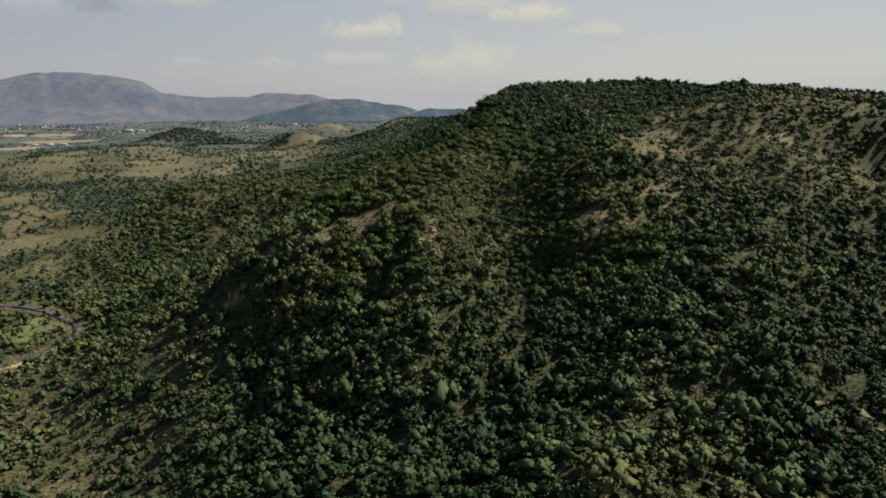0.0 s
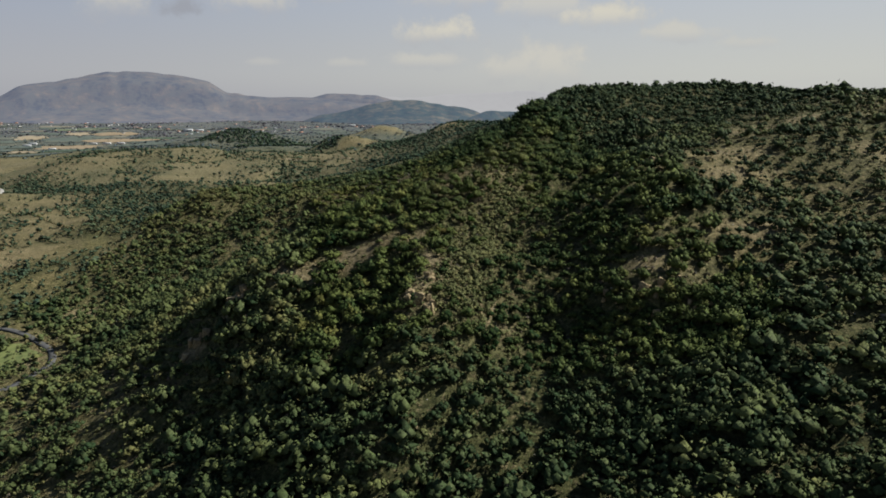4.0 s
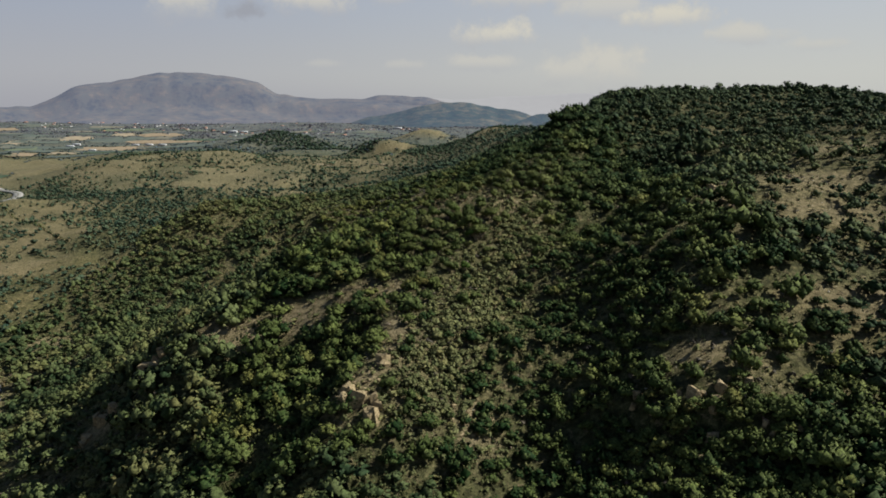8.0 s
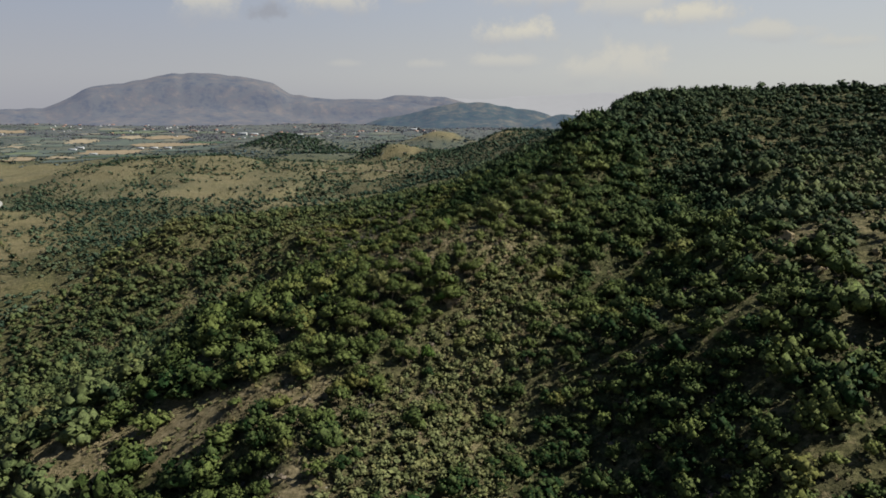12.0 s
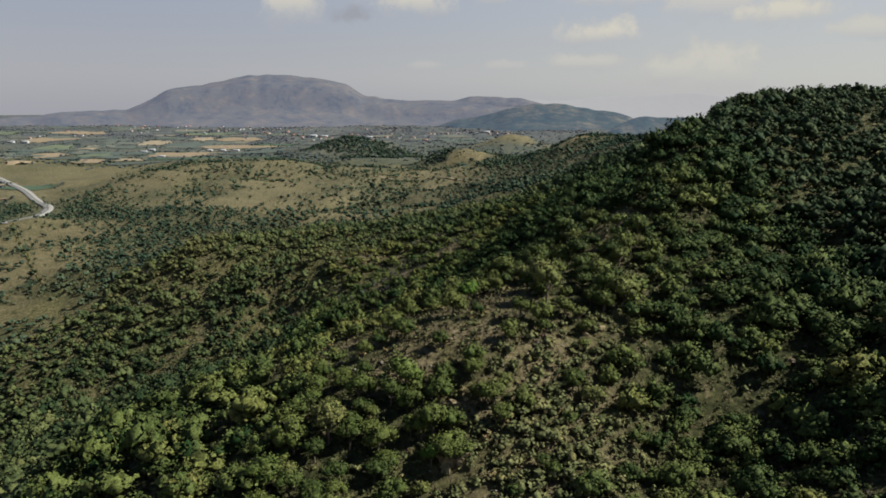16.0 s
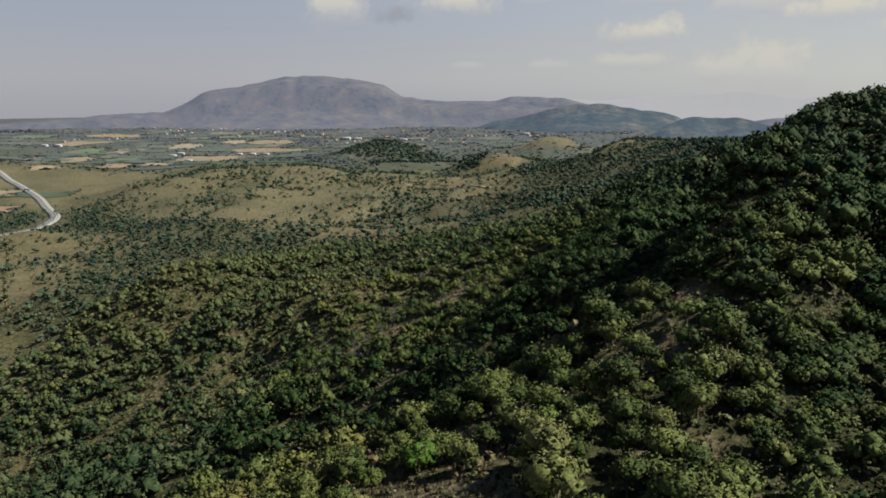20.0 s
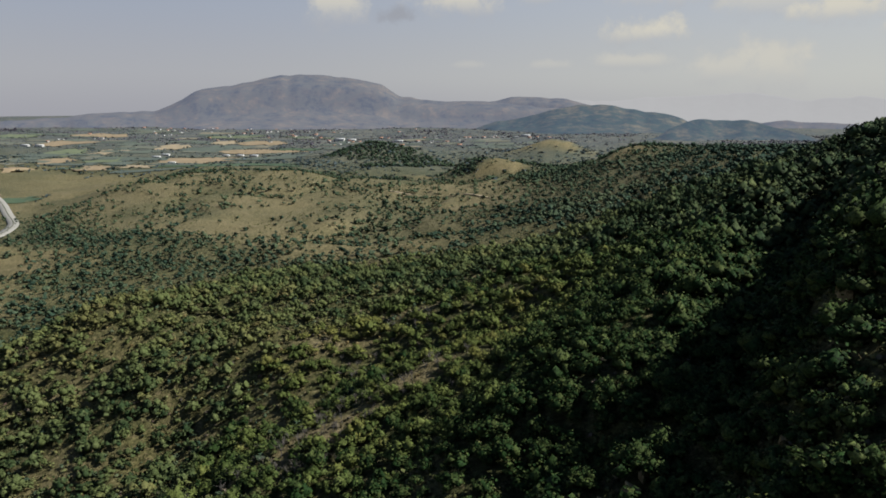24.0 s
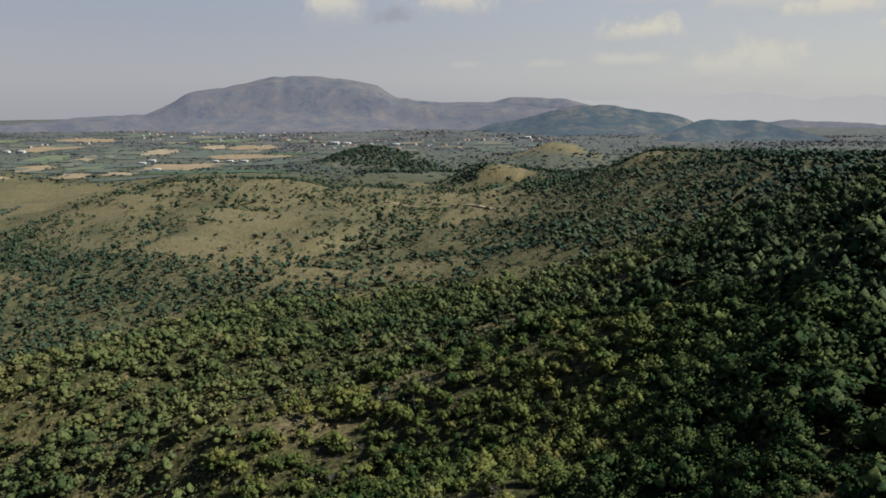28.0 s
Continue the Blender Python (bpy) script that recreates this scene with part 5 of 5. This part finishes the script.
# outcrops: x, y, spread, stones, size, height factor, label
OUTCROPS = [(-18, 338, 3, 7, 2.9, 1.6, "tall tan rock outcrop standing out of the crest"), (-10, 337, 3.4, 7, 2.5, 1.4, "split tan rocks below the crest"), (-13, 355, 2, 4, 2.4, 1.1, "tan boulders on the bare crest"), (-15, 346, 7, 18, 0.9, 0.8, "broken tan rocks along the crest"), (-12, 366, 7, 16, 0.8, 0.7, "broken tan rocks along the crest"),
            (-106, 387, 6, 8, 2.6, 1.7, "pale weathered cliff rocks above the wooded slope"), (-127, 382, 6, 7, 2.4, 1.6, "pale cliff rocks in the wooded slope"), (-94, 374, 4, 4, 2.0, 1.5, "pale rocks between trees"), (70, 350, 9, 9, 2.0, 1.5, "shaded grey cliff band under a grassy bench"), (56, 355, 5, 5, 1.8, 1.5, "shaded grey cliff band under a grassy bench"), (88, 344, 5, 6, 2.0, 1.5, "shaded grey cliff band under a grassy bench"),
            (14, 632, 4, 6, 1.8, 1.5, "grey rock face on the dark side of the ridge"), (24, 742, 5, 6, 1.8, 1.6, "grey rock face on the dark side of the ridge"), (-14, 611, 5, 6, 1.6, 1.4, "grey rock face on the dark side of the ridge"),
            (-22, 395, 6, 7, 0.9, 0.8, "small tan rocks on the open crest"), (12, 351, 7, 14, 1.1, 0.9, "broken tan rocks on the sunny slope"),
            (-2, 458, 3, 6, 2.2, 1.2, "whitish boulders on the crest"), (-4, 466, 3, 4, 1.4, 0.9, "whitish boulders on the crest"),
            (132, 238, 8, 9, 2.4, 1.8, "grey columnar rocks in the gully side"), (146, 237, 7, 9, 2.6, 1.8, "grey columnar rocks in the gully side"), (98, 268, 6, 6, 1.6, 1.0, "brown rocks at the lip of the gully"),
            (20, 674, 4, 5, 1.2, 1.3, "grey rock face on the dark side of the ridge"), (-6, 596, 5, 7, 1.1, 1.2, "grey rock face on the dark side of the ridge"), (6, 605, 5, 6, 1.0, 1.2, "grey rock face on the dark side of the ridge"), (96, 452, 8, 6, 1.7, 1.1, "low dark ledge of rock beside the gully"), (85, 470, 6, 5, 1.5, 1.0, "low dark ledge of rock beside the gully"),
            (4, 545, 3, 4, 0.9, 0.7, "small stones on bare reddish soil"), (14, 500, 3, 4, 1.1, 0.8, "grey boulder beside a glade"), (160, 345, 6, 5, 1.8, 1.2, "brown rocks on the spur"), (-150, 270, 3, 4, 0.8, 0.7, "pile of pale stones in dry grass"), (-290, 435, 8, 6, 1.6, 0.8, "yellow earth bank with rocks"), (185, 352, 5, 5, 2.2, 1.6, "grey rocks on the spur")]
for ox, oy, spread, count, size, tall, label in OUTCROPS:
    oz = height([ox], [oy])[0]
    rock = new("rock_outcrop")
    rock.location = (ox, oy, oz)
    for k in range(count):
        dx, dy = rng.normal(0, spread * 0.5, 2)
        s = size * rng.uniform(0.5, 1.15)
        z = height([ox + dx], [oy + dy])[0] - oz
        part("boulder", BOULDERS[int(rng.integers(7))], rock, pose(dx, dy, z + s * 0.15 * tall, *rng.uniform(-18, 18, 2), rng.uniform(0, 360)) @ Matrix.Diagonal((s, s * rng.uniform(0.55, 0.95), s * tall * rng.uniform(0.6, 1.25), 1)))
    tagged(rock, label, "rocks", "rock outcrops")
# loose stones
PALE_STONE = plain("pale_stone", [(0.3, (0.26, 0.235, 0.18)), (0.7, (0.46, 0.42, 0.34))], 2.0)
x, y = spots(-120, 200, 200, 600, 2.6, lambda x, y: 0.3 * glade(x, y) * smooth(vnoise(x, y, 8, 51), 0.35, 0.7) + 0.03)
zz = height(x, y)
OV = OCTA_V * (1.0, 0.8, 0.6)
rr = rng.uniform(0.12, 0.5, len(x)) ** 1.0
tw = rng.uniform(0.6, 1.2, (len(x), 6, 1))
co = OV[None] * tw * rr[:, None, None] + np.stack([x, y, zz + rr * 0.1], 1)[:, None]
ob = new("loose_stones", mesh_from("loose_stones", co.reshape(-1, 3), None, (OCTA_F[None] + 6 * np.arange(len(x))[:, None, None]).reshape(-1, 3), PALE_STONE))
tagged(ob, "small pale stones strewn over the bare glades", "stones", kind="stuff")

# ---- stone wall with bushes between pastures ----
WALL = [(-690, 935), (-640, 900), (-605, 875), (-560, 840), (-514, 807), (-496, 794), (-454, 764), (-440, 756)]
wp = np.array(along([(a, b, 0) for a, b in WALL], 1.6))[:, :2] + rng.normal(0, 0.35, (len(along([(a, b, 0) for a, b in WALL], 1.6)), 2))
wz = height(wp[:, 0], wp[:, 1])
wall = new("field_wall")
me = mesh_from("field_wall", (OCTA_V[None] * rng.uniform(0.7, 1.2, (len(wp), 6, 1)) * (0.75, 0.75, 0.7) + np.c_[wp, wz + 0.25][:, None]).reshape(-1, 3), None, (OCTA_F[None] + 6 * np.arange(len(wp))[:, None, None]).reshape(-1, 3), STONE)
part("stones", me, wall)
tagged(wall, "long dry-stone field wall crossing the pasture", "wall", kind="structure")
scatter("wall_bushes", BUSH, wp[::2, 0] + rng.normal(0, 1, len(wp[::2])), wp[::2, 1], rng.uniform(0.8, 2.4, len(wp[::2])), tints(wp[::2, 0], wp[::2, 1]) * 0.6, "dark bushes grown along the field wall", "bushes", LEAF, 0.1)

# ---- villages on the plain ----
WHITE = plain("white_plaster", [(0.3, (0.36, 0.35, 0.33)), (0.7, (0.54, 0.525, 0.5))], 0.5)
TILE = plain("clay_roof", [(0.3, (0.28, 0.14, 0.09)), (0.7, (0.42, 0.24, 0.16))], 0.5)
TIN = plain("pale_sheet_roof", [(0.3, (0.34, 0.34, 0.34)), (0.7, (0.5, 0.5, 0.49))], 0.2, 0.6)


def box_mesh(name, lo, hi, mat):
    bm = bmesh.new()
    bmesh.ops.create_cube(bm, size=1.0)
    for v in bm.verts:
        v.co = Vector([lo[k] if v.co[k] < 0 else hi[k] for k in range(3)])
    me = bpy.data.meshes.new(name)
    bm.to_mesh(me)
    bm.free()
    me.materials.append(mat)
    return me


def gable_mesh(name, a, b, z, rise, mat):
    """A pitched roof over a by b metres, with eaves."""
    co = np.array([(-a, -b, z), (a, -b, z), (a, b, z), (-a, b, z), (-a, 0, z + rise), (a, 0, z + rise), (-a, -b, z - 0.3), (a, -b, z - 0.3), (a, b, z - 0.3), (-a, b, z - 0.3)], float)
    quads = np.array([(0, 1, 5, 4), (2, 3, 4, 5), (6, 9, 8, 7), (0, 6, 7, 1), (2, 8, 9, 3), (1, 7, 8, 2), (3, 9, 6, 0)])
    return mesh_from(name, co, quads, np.array([(0, 4, 3), (1, 2, 5)]), mat)


DOOR = plain("dark_opening", [(0.3, (0.03, 0.03, 0.03)), (0.7, (0.06, 0.05, 0.05))])
HOUSES = {"flat": (box_mesh("wall", (-6, -4.5, -3), (6, 4.5, 3.6), WHITE), box_mesh("roof", (-6.3, -4.8, 3.6), (6.3, 4.8, 4.0), TIN), box_mesh("door", (-0.6, -4.56, 0), (0.6, -4.5, 2.1), DOOR)),
          "tiled": (box_mesh("wall", (-6, -4, -3), (6, 4, 3), WHITE), gable_mesh("roof", 6.5, 4.7, 3.0, 2.0, TILE), box_mesh("door", (-0.6, -4.06, 0), (0.6, -4.0, 2.1), DOOR)),
          "shed": (box_mesh("wall", (-16, -7, -3), (16, 7, 6), WHITE), gable_mesh("roof", 16.6, 7.6, 6.0, 2.2, TIN), box_mesh("door", (-2, -7.06, 0), (2, -7.0, 4.0), DOOR))}
HOUSE_LABELS = {"flat": "small white flat-roofed village house", "tiled": "small white village house with clay-tiled roof", "shed": "long white shed with a pale sheet roof"}


def house(kind, x, y, turn, scale=1.0):
    h = new("house" if kind != "shed" else "shed")
    for nm, me in zip(("wall", "roof", "door"), HOUSES[kind]):
        part(nm, me, h)
    h.matrix_basis = pose(x, y, height([x], [y])[0], 0, 0, turn) @ Matrix.Diagonal((scale, scale, scale, 1))
    return tagged(h, HOUSE_LABELS[kind], "house" if kind != "shed" else "shed", "village buildings")


# clusters: x, y, spread, houses
for vx, vy, spread, count in [(-1805, 2520, 120, 10), (-1700, 2620, 120, 8), (-1401, 2571, 110, 10), (-1526, 2588, 90, 6), (-1006, 2382, 70, 10), (-860, 2350, 80, 12), (-780, 2600, 90, 8), (-645, 2660, 70, 7), (-1900, 2430, 110, 7), (-1500, 2640, 130, 8), (-1790, 2080, 90, 5), (-1240, 2300, 100, 6), (-1119, 2345, 40, 4)]:
    for _ in range(count):
        hx, hy = vx + rng.normal(0, spread * 1.3), vy + rng.normal(0, spread * 1.1)
        house("flat" if rng.random() < 0.6 else "tiled", hx, hy, rng.uniform(-30, 40), rng.uniform(0.55, 1.0))
for sx, sy, turn, sc in [(-1111, 2350, 12, 0.9), (-1075, 2358, 12, 0.8), (-1161, 1903, 13, 0.55), (-1125, 1910, 13, 0.6), (-1090, 1918, 13, 0.6), (-905, 2330, 5, 0.7), (-640, 2690, 0, 0.8), (-1790, 1850, 14, 0.7), (-1750, 1862, 14, 0.7), (-1138, 1700, 20, 0.5), (-1280, 1800, 20, 0.6), (-1300, 1850, 20, 0.6)]:
    house("shed", sx, sy, turn, sc)

# ---- hut, pole and bare trees on the hill ----
def hut(x, y, turn):
    h = new("hut")
    part("wall", box_mesh("wall", (-2.2, -1.6, -1.2), (2.2, 1.6, 2.1), GREY_WALL), h)
    part("roof", gable_mesh("roof", 2.6, 2.1, 2.1, 0.7, GREY_WALL), h)
    part("door", box_mesh("door", (-0.45, -1.66, 0), (0.45, -1.6, 1.9), DOOR), h)
    h.matrix_basis = pose(x, y, height([x], [y])[0], 0, 0, turn)
    return tagged(h, "small weathered grey hut on the spur", "hut")


GREY_WALL = plain("grey_boards", [(0.3, (0.12, 0.11, 0.095)), (0.7, (0.24, 0.22, 0.19))], 1.5)
hut(150, 341, 25)
px, py = 152.5, 346
mast = new("mast")
part("pole", tubes("pole", [((0, 0, -0.8), (0, 0, 9), 0.14, 0.09, 8)], TIN), mast)
part("crossarm", tubes("crossarm", [((-0.8, 0, 8.4), (0.8, 0, 8.4), 0.06, 0.06, 6)], TIN), mast)
mast.location = (px, py, height([px], [py])[0])
tagged(mast, "slim white mast beside the hut", "mast")

DEAD = plain("grey_dead_wood", [(0.3, (0.06, 0.052, 0.045)), (0.7, (0.15, 0.135, 0.118))], 2.0)
BARE = []
for k in range(4):
    fork = np.array((*rng.normal(0, 0.15, 2), 1.6))
    trunk_ = tubes("trunk", [((0, 0, -0.6), fork, 0.16, 0.11, 7)], DEAD)
    segs = []
    for _ in range(7):
        tip = fork + np.array((*rng.normal(0, 1.0, 2), rng.uniform(0.9, 2.6)))
        elbow = (fork + tip) / 2 + rng.normal(0, 0.18, 3)
        segs += [(fork, elbow, 0.09, 0.06, 5), (elbow, tip, 0.06, 0.02, 5)]
        for _ in range(3):
            segs.append((elbow, elbow + np.array((*rng.normal(0, 0.6, 2), rng.uniform(0.3, 1.1))), 0.04, 0.012, 4))
    BARE.append((trunk_, tubes("bare_crown", segs, DEAD)))
for k in range(110):
    cx_, cy_ = [(-116, 660), (-150, 755), (-104, 672), (-137, 790), (-94, 684), (-112, 668), (-84, 698), (-100, 660)][k % 8]
    x, y = cx_ + rng.normal(0, 8), cy_ + rng.normal(0, 7)
    t_ = new("bare_tree")
    part("trunk", BARE[k % 4][0], t_)
    part("bare_crown", BARE[k % 4][1], t_)
    s = rng.uniform(0.55, 1.1)
    t_.matrix_basis = pose(x, y, height([x], [y])[0], 0, 0, rng.uniform(0, 360)) @ Matrix.Diagonal((s, s, s, 1))
    tagged(t_, "leafless grey tree on the scrubby spur", "tree", "bare trees on the spur")
